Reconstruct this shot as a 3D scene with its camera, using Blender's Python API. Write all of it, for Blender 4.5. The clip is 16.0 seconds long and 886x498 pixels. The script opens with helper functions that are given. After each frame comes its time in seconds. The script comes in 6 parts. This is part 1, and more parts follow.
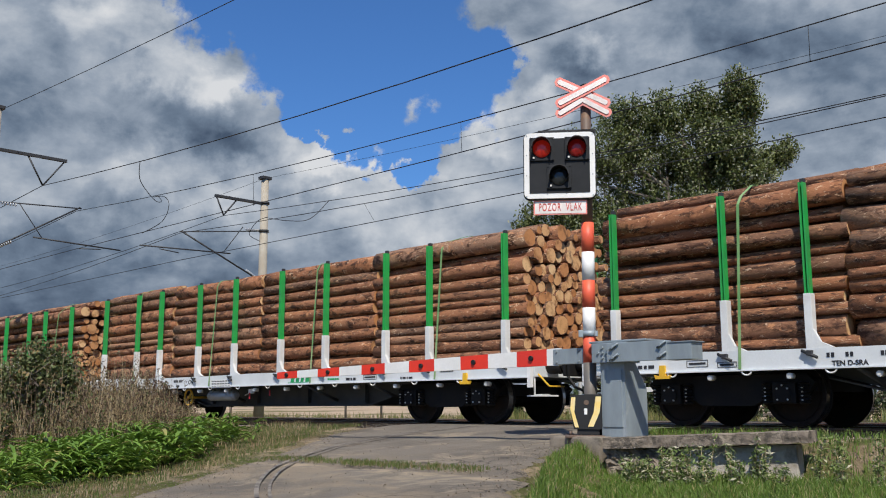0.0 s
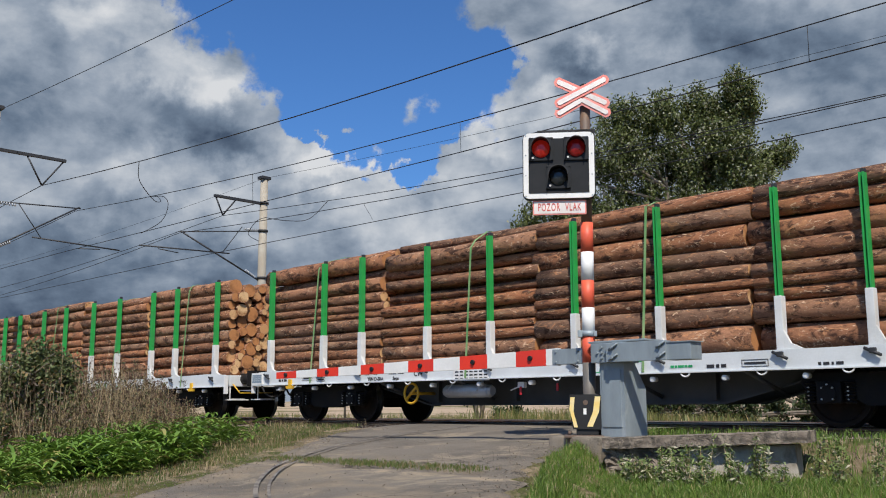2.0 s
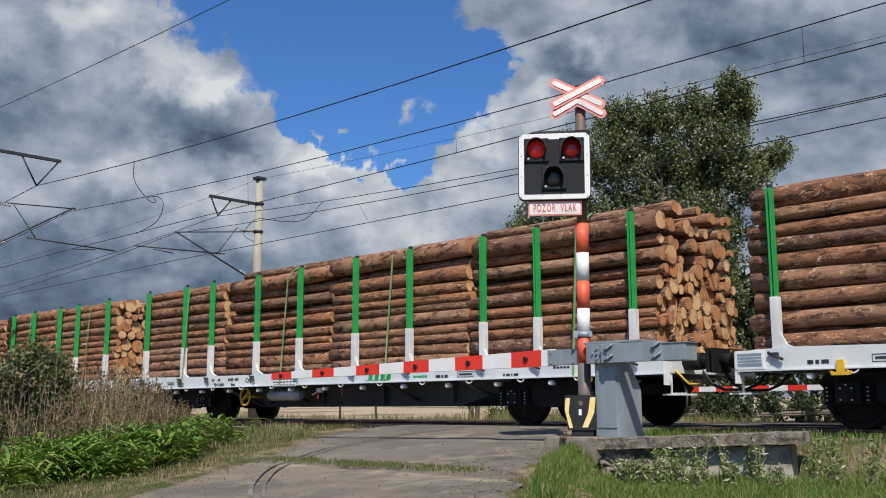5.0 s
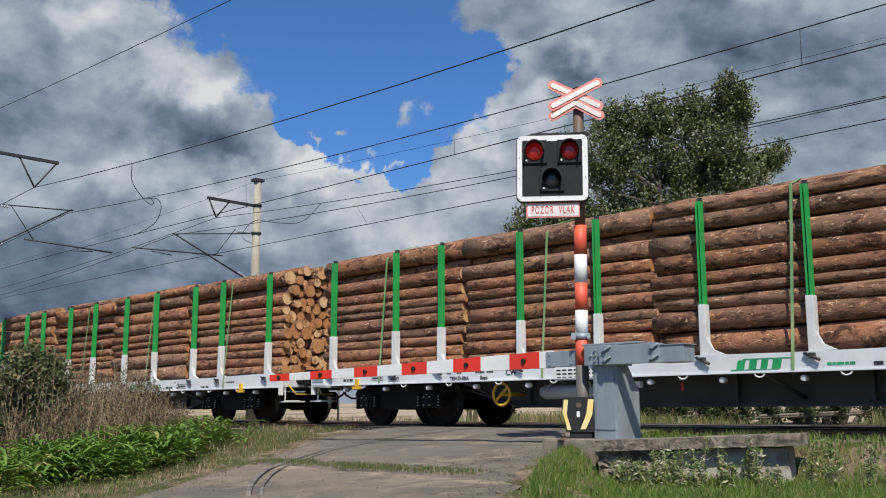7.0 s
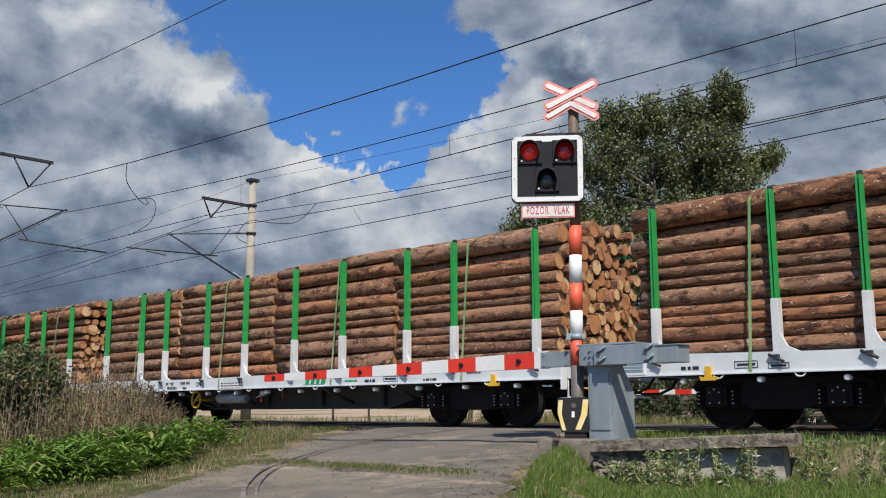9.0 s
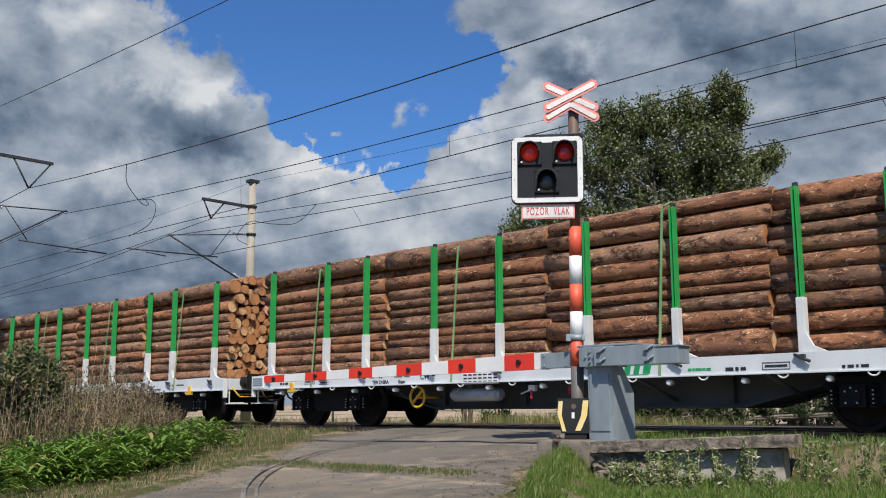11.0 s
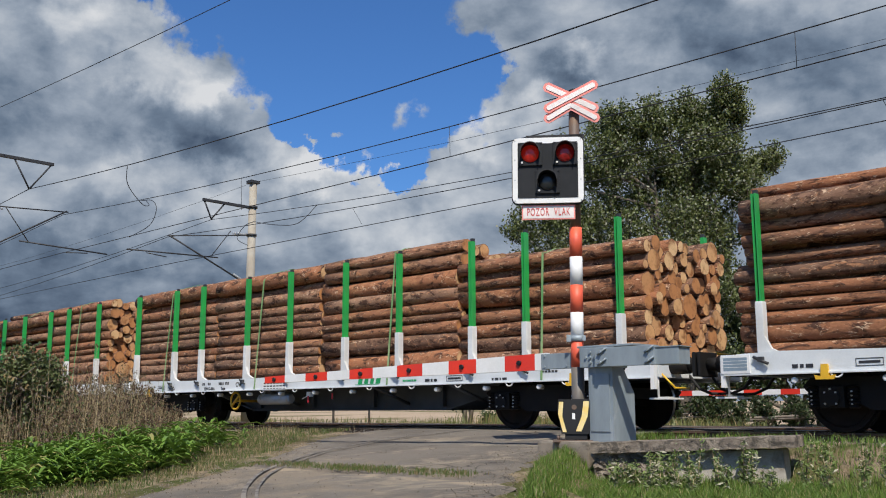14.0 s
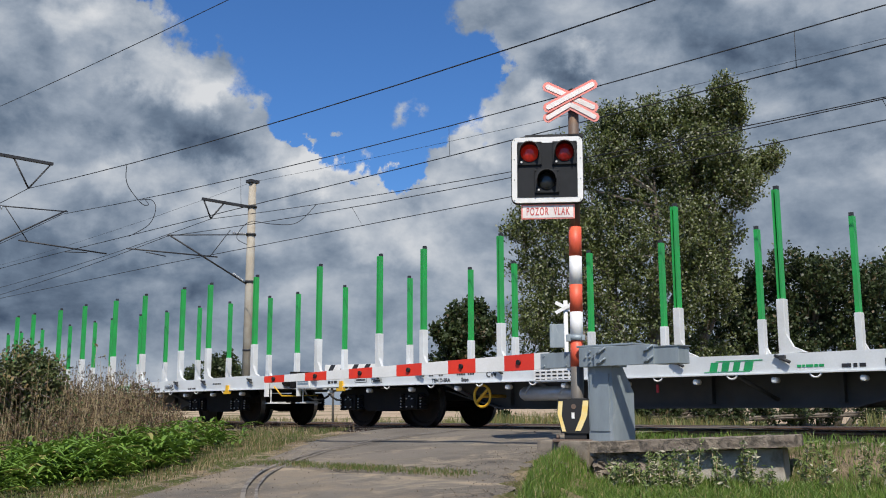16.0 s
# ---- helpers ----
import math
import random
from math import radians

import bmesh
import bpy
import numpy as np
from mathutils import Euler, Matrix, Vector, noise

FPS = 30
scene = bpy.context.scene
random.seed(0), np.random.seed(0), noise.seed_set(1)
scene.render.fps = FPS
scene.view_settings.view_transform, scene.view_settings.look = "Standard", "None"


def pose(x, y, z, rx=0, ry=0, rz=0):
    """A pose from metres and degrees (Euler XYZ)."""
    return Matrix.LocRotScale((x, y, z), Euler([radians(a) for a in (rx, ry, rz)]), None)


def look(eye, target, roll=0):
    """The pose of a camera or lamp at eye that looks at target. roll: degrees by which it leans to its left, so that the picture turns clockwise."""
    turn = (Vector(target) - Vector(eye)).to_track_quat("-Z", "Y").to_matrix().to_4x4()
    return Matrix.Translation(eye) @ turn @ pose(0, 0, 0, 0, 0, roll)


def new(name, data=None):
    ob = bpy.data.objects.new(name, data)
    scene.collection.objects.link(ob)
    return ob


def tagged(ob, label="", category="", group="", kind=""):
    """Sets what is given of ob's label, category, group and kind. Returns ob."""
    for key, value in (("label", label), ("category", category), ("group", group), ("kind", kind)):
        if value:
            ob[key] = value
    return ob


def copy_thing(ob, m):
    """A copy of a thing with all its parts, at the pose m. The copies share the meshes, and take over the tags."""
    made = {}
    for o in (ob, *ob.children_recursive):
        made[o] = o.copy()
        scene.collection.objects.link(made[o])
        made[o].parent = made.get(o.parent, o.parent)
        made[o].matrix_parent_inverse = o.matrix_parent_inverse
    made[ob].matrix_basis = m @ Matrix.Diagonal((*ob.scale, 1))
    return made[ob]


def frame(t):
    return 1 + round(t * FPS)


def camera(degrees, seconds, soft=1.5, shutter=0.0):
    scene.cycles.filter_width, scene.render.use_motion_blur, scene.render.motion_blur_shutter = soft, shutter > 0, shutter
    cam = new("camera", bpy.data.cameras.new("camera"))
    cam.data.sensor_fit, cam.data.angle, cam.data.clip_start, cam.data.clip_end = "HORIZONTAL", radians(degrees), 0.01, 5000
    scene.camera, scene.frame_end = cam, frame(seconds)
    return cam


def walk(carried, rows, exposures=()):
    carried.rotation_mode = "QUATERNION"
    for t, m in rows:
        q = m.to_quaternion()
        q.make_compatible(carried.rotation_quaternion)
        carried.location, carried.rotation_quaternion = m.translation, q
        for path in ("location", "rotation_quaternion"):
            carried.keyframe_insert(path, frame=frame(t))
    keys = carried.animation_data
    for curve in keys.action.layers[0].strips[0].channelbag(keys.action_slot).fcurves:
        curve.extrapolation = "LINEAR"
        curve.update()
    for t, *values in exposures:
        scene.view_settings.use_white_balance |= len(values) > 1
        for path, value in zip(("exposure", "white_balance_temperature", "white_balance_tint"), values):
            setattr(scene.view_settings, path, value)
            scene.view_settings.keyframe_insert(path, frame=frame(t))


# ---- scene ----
# ---------------------------------------------------------------- camera
EYE = (0.0, -12.675, 0.282)
cam = camera(49.03, 16.0, soft=1.05)


def aim(heading, tilt):
    return pose(*EYE, 90 + tilt, 0, heading) @ pose(0, 0, 0, 0, 0, -0.13)


walk(cam, [
    (0.0, aim(45.307, 9.293)), (1.5, aim(45.300, 9.293)), (2.0, aim(45.260, 9.293)),
    (2.5, aim(45.150, 9.293)), (3.0, aim(45.085, 9.293)), (3.5, aim(45.085, 9.300)),
    (4.0, aim(45.055, 9.325)), (6.5, aim(44.900, 9.365)), (7.0, aim(44.874, 9.443)),
    (8.0, aim(44.857, 9.470)), (8.6, aim(44.857, 9.476)), (8.9, aim(44.600, 9.470)),
    (9.0, aim(44.580, 9.460)), (11.5, aim(44.578, 9.526)), (13.0, aim(44.590, 9.526)),
    (13.6, aim(44.607, 9.560)), (14.1, aim(44.607, 9.560)), (14.6, aim(44.580, 9.535)),
    (16.0, aim(44.574, 9.526)),
])

# ---------------------------------------------------------------- light
SUN_EL, SUN_AZ = 52.0, 132.5          # azimuth clockwise from +Y
scene.view_settings.exposure = -0.02
sun_dir = Vector((math.sin(radians(SUN_AZ)) * math.cos(radians(SUN_EL)),
                  math.cos(radians(SUN_AZ)) * math.cos(radians(SUN_EL)), math.sin(radians(SUN_EL))))
sun = new("sun", bpy.data.lights.new("sun", "SUN"))
sun.data.energy, sun.data.angle, sun.data.color = 5.0, radians(0.5), (1.0, 0.93, 0.82)
sun.matrix_world = look(sun_dir * 60, (0, 0, 0))


class Nodes:
    """Small wrapper to write node trees in a few lines."""

    def __init__(self, tree):
        self.t = tree
        tree.nodes.clear()

    def add(self, kind, _props=None, **ins):
        n = self.t.nodes.new(kind)
        for k, v in (_props or {}).items():
            setattr(n, k, v)
        for k, v in ins.items():
            self.set(n, k.replace("_", " "), v)
        return n

    def set(self, n, key, v):
        sock = n.inputs[int(key)] if key.isdigit() else n.inputs[key]
        if isinstance(v, bpy.types.NodeSocket):
            self.t.links.new(v, sock)
        elif isinstance(v, tuple) and len(v) == 3 and sock.type == "RGBA":
            sock.default_value = (*v, 1)
        else:
            sock.default_value = v

    def math(self, op, a, b=0.0, c=0.0, clamp=False):
        n = self.t.nodes.new("ShaderNodeMath")
        n.operation, n.use_clamp = op, clamp
        for i, v in enumerate((a, b, c)):
            self.set(n, str(i), v)
        return n.outputs[0]

    def vmath(self, op, a, b=(0, 0, 0)):
        n = self.t.nodes.new("ShaderNodeVectorMath")
        n.operation = op
        self.set(n, "0", a), self.set(n, "1", b)
        return n.outputs["Value" if op == "DOT_PRODUCT" else "Vector"]

    def step(self, v, lo, hi, a=0.0, b=1.0):
        n = self.add("ShaderNodeMapRange", {"interpolation_type": "SMOOTHSTEP"})
        for k, x in (("Value", v), ("From Min", lo), ("From Max", hi), ("To Min", a), ("To Max", b)):
            self.set(n, k, x)
        return n.outputs["Result"]

    def mix(self, f, a, b, blend="MIX"):
        n = self.add("ShaderNodeMix", {"data_type": "RGBA", "blend_type": blend})
        for i, v in ((0, f), (6, a), (7, b)):
            self.set(n, str(i), v)
        return n.outputs[2]

    def noise(self, vec, scale, detail=4.0, rough=0.55, dist=0.0):
        n = self.add("ShaderNodeTexNoise", Scale=scale, Detail=detail, Roughness=rough, Distortion=dist)
        if vec is not None:
            self.set(n, "Vector", vec)
        return n.outputs["Fac"]


def build_world():
    world = bpy.data.worlds.new("sky")
    scene.world = world
    world.use_nodes = True
    n = Nodes(world.node_tree)
    out = n.add("ShaderNodeOutputWorld")
    sky = n.add("ShaderNodeTexSky", {"sky_type": "NISHITA", "sun_disc": False,
                                      "sun_elevation": radians(SUN_EL), "sun_rotation": radians(SUN_AZ),
                                      "altitude": 200.0, "air_density": 1.0, "dust_density": 0.6, "ozone_density": 2.0})
    way = n.add("ShaderNodeTexCoord").outputs["Generated"]
    xyz = n.add("ShaderNodeSeparateXYZ", Vector=way)
    # heading to the left of +Y and height over the horizon, in degrees
    head = n.math("MULTIPLY", n.math("ARCTAN2", n.math("MULTIPLY", xyz.outputs["X"], -1.0), xyz.outputs["Y"]), 57.2958)
    high = n.math("MULTIPLY", n.math("ARCSINE", xyz.outputs["Z"]), 57.2958)
    at = n.add("ShaderNodeCombineXYZ", X=head, Y=high).outputs[0]

    def billow(vec, scale, detail, degrees):
        """Pushes a sky position about, so that round forms get the knobbly outline of a cumulus."""
        t = n.add("ShaderNodeTexNoise", Scale=scale, Detail=detail, Roughness=0.6)
        n.set(t, "Vector", way)
        k = n.vmath("SUBTRACT", t.outputs["Color"], (0.5, 0.5, 0.5))
        return n.vmath("ADD", vec, n.vmath("MULTIPLY", k, (degrees, degrees, 0.0)))

    def mound(vec, h, t, rh, rt, lo=1.4, hi=0.1):
        k = n.vmath("MULTIPLY", n.vmath("SUBTRACT", vec, (h, t, 0.0)), (1.0 / rh, 1.0 / rt, 0.0))
        q = n.t.nodes.new("ShaderNodeVectorMath")
        q.operation = "LENGTH"
        n.set(q, "0", k)
        return q.outputs["Value"] if lo is None else n.step(q.outputs["Value"], lo, hi)

    edge = billow(billow(at, 11.0, 3.0, 7.0), 42.0, 6.0, 3.6)
    soft = billow(billow(at, 9.0, 3.0, 9.0), 30.0, 5.0, 4.0)
    # gaps in the cloud: nearest wins
    gap = None
    for h, t, rh, rt in GAPS:
        g = n.math("SUBTRACT", 1.0, mound(edge, h, t, rh, rt, None))
        gap = g if gap is None else n.math("SMOOTH_MAX", gap, g, 0.15)
    puff = n.math("MULTIPLY_ADD", mound(edge, *PUFF, None), 0.14, 0.01)
    gap = n.math("MINIMUM", gap, puff)
    # the rest of the sky has scattered cloud
    flat = n.add("ShaderNodeMapping", Vector=way)
    flat.inputs["Scale"].default_value = (1.0, 1.0, 1.7)
    v = flat.outputs["Vector"]
    rest = n.math("MULTIPLY", n.math("SUBTRACT", n.noise(v, 2.6, 7.0, 0.55, 0.2), 0.41), 3.0)
    rest = n.math("SUBTRACT", rest, n.step(xyz.outputs["Z"], 0.30, 0.02, 0.0, 0.6))
    window = mound(at, 46.0, 17.0, 36.0, 25.0, 1.25, 0.95)
    field = n.math("ADD", n.math("MULTIPLY", gap, window), n.math("MULTIPLY", rest, n.math("SUBTRACT", 1.0, window)))
    wisp = n.noise(way, 26.0, 8.0, 0.62, 0.2)
    field = n.math("MULTIPLY_ADD", n.math("SUBTRACT", wisp, 0.5), 0.45, field)
    mask = n.step(field, 0.13, -0.06)
    # shade inside the cloud
    bulk = n.noise(v, 8.0, 9.0, 0.56, 0.15)
    off = n.add("ShaderNodeMapping", Vector=way)
    off.inputs["Scale"].default_value = (1.0, 1.0, 1.7)
    off.inputs["Location"].default_value = (0.0, 0.0, -0.035)
    below = n.noise(off.outputs["Vector"], 8.0, 9.0, 0.56, 0.15)
    dark = n.math("MULTIPLY_ADD", n.math("SUBTRACT", bulk, 0.5), 0.55, 0.50)
    dark = n.math("MULTIPLY_ADD", n.math("SUBTRACT", bulk, below), 0.9, dark)
    dark = n.math("MULTIPLY_ADD", n.math("SUBTRACT", wisp, 0.5), 0.30, dark)
    for h, t, rh, rt, w in SHADES_LEFT + SHADES_MIDDLE + SHADES_RIGHT:
        dark = n.math("MULTIPLY_ADD", mound(soft, h, t, rh, rt), w, dark)
    ramp = n.add("ShaderNodeValToRGB", Fac=dark)
    el = ramp.color_ramp.elements
    el[0].position, el[0].color = 0.0, (0.80, 0.82, 0.85, 1)
    el[1].position, el[1].color = 1.0, (0.070, 0.105, 0.168, 1)
    for pos, col in ((0.25, (0.56, 0.61, 0.68, 1)), (0.5, (0.345, 0.41, 0.505, 1)), (0.75, (0.175, 0.235, 0.325, 1))):
        e = el.new(pos)
        e.color = col
    blue = n.mix(1.0, sky.outputs["Color"], (0.42, 0.73, 1.12), "MULTIPLY")
    bg_sky = n.add("ShaderNodeBackground", Color=blue, Strength=0.116)
    bg_cloud = n.add("ShaderNodeBackground", Color=ramp.outputs["Color"], Strength=0.87)
    mixed = n.add("ShaderNodeMixShader", Fac=mask)
    n.set(mixed, "1", bg_sky.outputs[0]), n.set(mixed, "2", bg_cloud.outputs[0])
    n.set(out, "Surface", mixed.outputs[0])


# heading, height and the two half widths in degrees; then how much darker (+) or lighter (-) the cloud is there
GAPS = [
    (53.2, 24.3, 9.6, 4.2), (49.3, 20.3, 8.7, 3.9), (47.7, 17.9, 7.0, 2.9), (51.6, 17.0, 3.8, 1.4), (46.4, 15.0, 2.6, 1.8), (60.5, 25.2, 3.6, 2.3),
    (50.4, 27.3, 10.3, 3.5), (42.7, 19.5, 2.4, 2.6),
]
PUFF = (46.8, 17.4, 1.2, 0.8)
SHADES_LEFT = [
    (60.4, 19.5, 5.4, 2.3, -0.32), (65.9, 21.1, 2.4, 1.5, -0.30), (57.6, 18.5, 2.3, 1.4, -0.26), (61.9, 16.4, 4.0, 1.6, 0.28), (58.7, 14.6, 3.0, 1.4, 0.34), (63.6, 12.4, 3.0, 1.4, -0.28),
    (68.7, 12.3, 2.5, 1.4, -0.04), (58.1, 11.5, 3.5, 1.5, -0.24), (69.5, 16.7, 2.8, 3.6, 0.26), (66.3, 7.2, 7.2, 3.1, 0.30), (58.0, 8.1, 5.6, 1.6, 0.22), (69.6, 9.1, 4.3, 1.8, 0.06),
]
SHADES_MIDDLE = [
    (50.2, 14.4, 3.5, 1.8, -0.48), (52.9, 13.9, 2.5, 1.5, -0.25), (48.1, 10.6, 5.0, 2.3, -0.32), (43.4, 11.7, 2.9, 2.7, -0.08), (42.3, 16.1, 2.1, 1.2, -0.40), (43.7, 14.1, 2.9, 1.2, -0.12),
    (44.8, 9.0, 3.2, 2.0, -0.14), (50.8, 9.1, 4.0, 1.3, 0.14), (41.3, 18.2, 2.1, 1.5, -0.18), (46.8, 17.4, 2.1, 1.5, -0.30),
]
SHADES_RIGHT = [
    (39.2, 18.3, 1.7, 1.4, -0.26), (40.7, 21.7, 2.1, 2.2, 0.06), (34.7, 20.3, 1.5, 1.1, -0.34), (32.7, 21.9, 5.4, 2.8, 0.14), (37.5, 19.6, 2.9, 1.3, 0.26), (24.6, 20.8, 6.7, 2.2, 0.26),
    (22.6, 15.4, 5.8, 2.6, 0.24), (24.3, 17.1, 2.3, 1.2, -0.14), (21.8, 18.0, 3.0, 1.4, 0.02), (20.3, 13.2, 1.7, 1.4, -0.16), (31.2, 16.8, 4.0, 2.8, -0.06),
]
build_world()

# ---------------------------------------------------------------- materials


def material(name, colour, rough=0.7, metal=0.0, vary=None, scale=3.0, grain=40.0, bump=0.0, spread=0.0, spec=0.5, emit=None,
             coords="Object", stain=None, stain_scale=1.2, stain_lo=0.52, stain_hi=0.68, stretch=(1, 1, 1)):
    """A surface with variation at two scales: a slow drift towards `vary`, a fine grain, optional stains, relief and per-object spread."""
    m = bpy.data.materials.new(name)
    m.use_nodes = True
    n = Nodes(m.node_tree)
    out = n.add("ShaderNodeOutputMaterial")
    tc = n.add("ShaderNodeTexCoord")
    mp = n.add("ShaderNodeMapping", Vector=tc.outputs[coords])
    mp.inputs["Scale"].default_value = stretch
    v = mp.outputs["Vector"]
    if vary is None:
        vary = tuple(c * 0.75 for c in colour)
    slow = n.step(n.noise(v, scale, 4.0), 0.35, 0.68)
    col = n.mix(slow, colour, vary)
    g = n.noise(v, grain, 5.0, 0.65)
    col = n.mix(0.35, col, n.mix(g, (0.35, 0.35, 0.35), (1.65, 1.65, 1.65)), "MULTIPLY") if bump or spread else n.mix(0.15, col, n.mix(g, (0.3, 0.3, 0.3), (1.7, 1.7, 1.7)), "MULTIPLY")
    if stain:
        s = n.step(n.noise(v, stain_scale, 7.0, 0.65, 0.4), stain_lo, stain_hi)
        col = n.mix(s, col, stain)
    if spread:
        r = n.add("ShaderNodeObjectInfo").outputs["Random"]
        hsv = n.add("ShaderNodeHueSaturation", Color=col)
        n.set(hsv, "Value", n.math("MULTIPLY_ADD", r, 2 * spread, 1 - spread))
        n.set(hsv, "Hue", n.math("MULTIPLY_ADD", r, 0.03 * spread, 0.5 - 0.015 * spread))
        col = hsv.outputs["Color"]
    b = n.add("ShaderNodeBsdfPrincipled", Roughness=rough, Metallic=metal)
    n.set(b, "Base Color", col)
    b.inputs["Specular IOR Level"].default_value = spec
    n.set(b, "Roughness", n.math("MULTIPLY_ADD", g, 0.25, rough - 0.12, clamp=True))
    if bump:
        bp = n.add("ShaderNodeBump", Strength=min(1.0, bump), Distance=0.02)
        n.set(bp, "Height", n.math("ADD", g, n.noise(v, scale * 3, 5.0)))
        n.set(b, "Normal", bp.outputs["Normal"])
    if emit:
        n.set(b, "Emission Color", emit[0])
        b.inputs["Emission Strength"].default_value = emit[1]
    n.set(out, "Surface", b.outputs[0])
    return m


def bark_material():
    m = bpy.data.materials.new("pine bark")
    m.use_nodes = True
    n = Nodes(m.node_tree)
    out = n.add("ShaderNodeOutputMaterial")
    tc = n.add("ShaderNodeTexCoord")
    rnd = n.add("ShaderNodeObjectInfo").outputs["Random"]
    isl = n.add("ShaderNodeNewGeometry").outputs["Random Per Island"]
    r = n.math("FRACT", n.math("MULTIPLY_ADD", isl, 7.31, rnd))
    shift = n.add("ShaderNodeCombineXYZ", X=n.math("MULTIPLY", r, 37.0), Y=n.math("MULTIPLY", r, 11.0))
    base = n.vmath("ADD", tc.outputs["Object"], shift.outputs[0])
    mp = n.add("ShaderNodeMapping", Vector=base)
    mp.inputs["Scale"].default_value = (1.0, 2.6, 2.6)
    v = mp.outputs["Vector"]
    tone = n.add("ShaderNodeValToRGB", Fac=r)
    el = tone.color_ramp.elements
    el[0].color, el[1].color = (0.25, 0.115, 0.064, 1), (0.42, 0.175, 0.086, 1)
    for pos, c in ((0.2, (0.37, 0.16, 0.082, 1)), (0.45, (0.35, 0.20, 0.128, 1)), (0.7, (0.21, 0.118, 0.078, 1))):
        e = el.new(pos)
        e.color = c
    patch = n.noise(v, 3.2, 7.0, 0.68, 0.5)
    col = n.mix(n.step(patch, 0.47, 0.62), tone.outputs["Color"], (0.075, 0.036, 0.024))
    col = n.mix(n.step(n.noise(v, 5.0, 7.0, 0.7, 0.8), 0.55, 0.64), col, (0.52, 0.25, 0.125))
    col = n.mix(n.step(n.noise(v, 7.0, 6.0, 0.7, 1.2), 0.585, 0.64), col, (0.68, 0.49, 0.33))
    fine = n.noise(v, 28.0, 6.0, 0.7)
    col = n.mix(0.8, col, n.mix(fine, (0.2, 0.2, 0.2), (1.8, 1.8, 1.8)), "MULTIPLY")
    b = n.add("ShaderNodeBsdfPrincipled", Roughness=0.85)
    b.inputs["Specular IOR Level"].default_value = 0.25
    n.set(b, "Base Color", col)
    bp = n.add("ShaderNodeBump", Strength=0.9, Distance=0.03)
    n.set(bp, "Height", n.math("ADD", fine, n.math("MULTIPLY", patch, 1.5)))
    n.set(b, "Normal", bp.outputs["Normal"])
    n.set(out, "Surface", b.outputs[0])
    return m


def cut_wood_material():
    m = bpy.data.materials.new("sawn log end")
    m.use_nodes = True
    n = Nodes(m.node_tree)
    out = n.add("ShaderNodeOutputMaterial")
    tc = n.add("ShaderNodeTexCoord")
    isl = n.add("ShaderNodeNewGeometry").outputs["Random Per Island"]
    r = n.math("FRACT", n.math("ADD", n.math("MULTIPLY", isl, 5.17), n.add("ShaderNodeObjectInfo").outputs["Random"]))
    tone = n.add("ShaderNodeValToRGB", Fac=r)
    el = tone.color_ramp.elements
    el[0].color, el[1].color = (0.58, 0.31, 0.135, 1), (0.46, 0.21, 0.085, 1)
    for pos, c in ((0.3, (0.70, 0.47, 0.25, 1)), (0.6, (0.48, 0.22, 0.09, 1))):
        e = el.new(pos)
        e.color = c
    v = tc.outputs["Object"]
    spots = n.noise(v, 6.0, 5.0, 0.6)
    col = n.mix(n.step(spots, 0.45, 0.70), tone.outputs["Color"], (0.27, 0.12, 0.05))
    col = n.mix(0.3, col, n.mix(n.noise(v, 60.0, 3.0), (0.5, 0.5, 0.5), (1.5, 1.5, 1.5)), "MULTIPLY")
    b = n.add("ShaderNodeBsdfPrincipled", Roughness=0.8)
    b.inputs["Specular IOR Level"].default_value = 0.2
    n.set(b, "Base Color", col)
    n.set(out, "Surface", b.outputs[0])
    return m


def leaf_material(name, a, b2, dry=None, dry_share=0.0):
    m = bpy.data.materials.new(name)
    m.use_nodes = True
    n = Nodes(m.node_tree)
    out = n.add("ShaderNodeOutputMaterial")
    isl = n.add("ShaderNodeNewGeometry").outputs["Random Per Island"]
    pos = n.add("ShaderNodeTexCoord").outputs["Object"]
    f = n.math("ADD", n.math("MULTIPLY", isl, 0.6), n.math("MULTIPLY", n.noise(pos, 0.8, 3.0), 0.6), clamp=True)
    col = n.mix(f, a, b2)
    if dry:
        col = n.mix(n.step(n.math("FRACT", n.math("MULTIPLY", isl, 9.7)), 1 - dry_share - 0.02, 1 - dry_share), col, dry)
    b = n.add("ShaderNodeBsdfPrincipled", Roughness=0.5)
    b.inputs["Specular IOR Level"].default_value = 0.4
    n.set(b, "Base Color", col)
    tr = n.add("ShaderNodeBsdfTranslucent", Color=col)
    mx = n.add("ShaderNodeMixShader", Fac=0.22)
    n.set(mx, "1", b.outputs[0]), n.set(mx, "2", tr.outputs[0])
    n.set(out, "Surface", mx.outputs[0])
    return m


BARK, CUT = bark_material(), cut_wood_material()
WHITE = material("white wagon paint", (0.72, 0.75, 0.76), 0.45, vary=(0.62, 0.65, 0.66), scale=1.1, stain=(0.42, 0.41, 0.38), stain_scale=1.6, stain_lo=0.62, stain_hi=0.80)
STAKE_WHITE = material("white stake paint", (0.74, 0.76, 0.76), 0.45, scale=2.0, vary=(0.62, 0.63, 0.62), stain=(0.36, 0.33, 0.29), stain_scale=3.0, stain_lo=0.64, stain_hi=0.8)
STAKE_GREEN = material("green stake paint", (0.022, 0.37, 0.075), 0.42, vary=(0.03, 0.30, 0.075), scale=3.0, stain=(0.10, 0.16, 0.07), stain_scale=5.0, stain_lo=0.66, stain_hi=0.8)
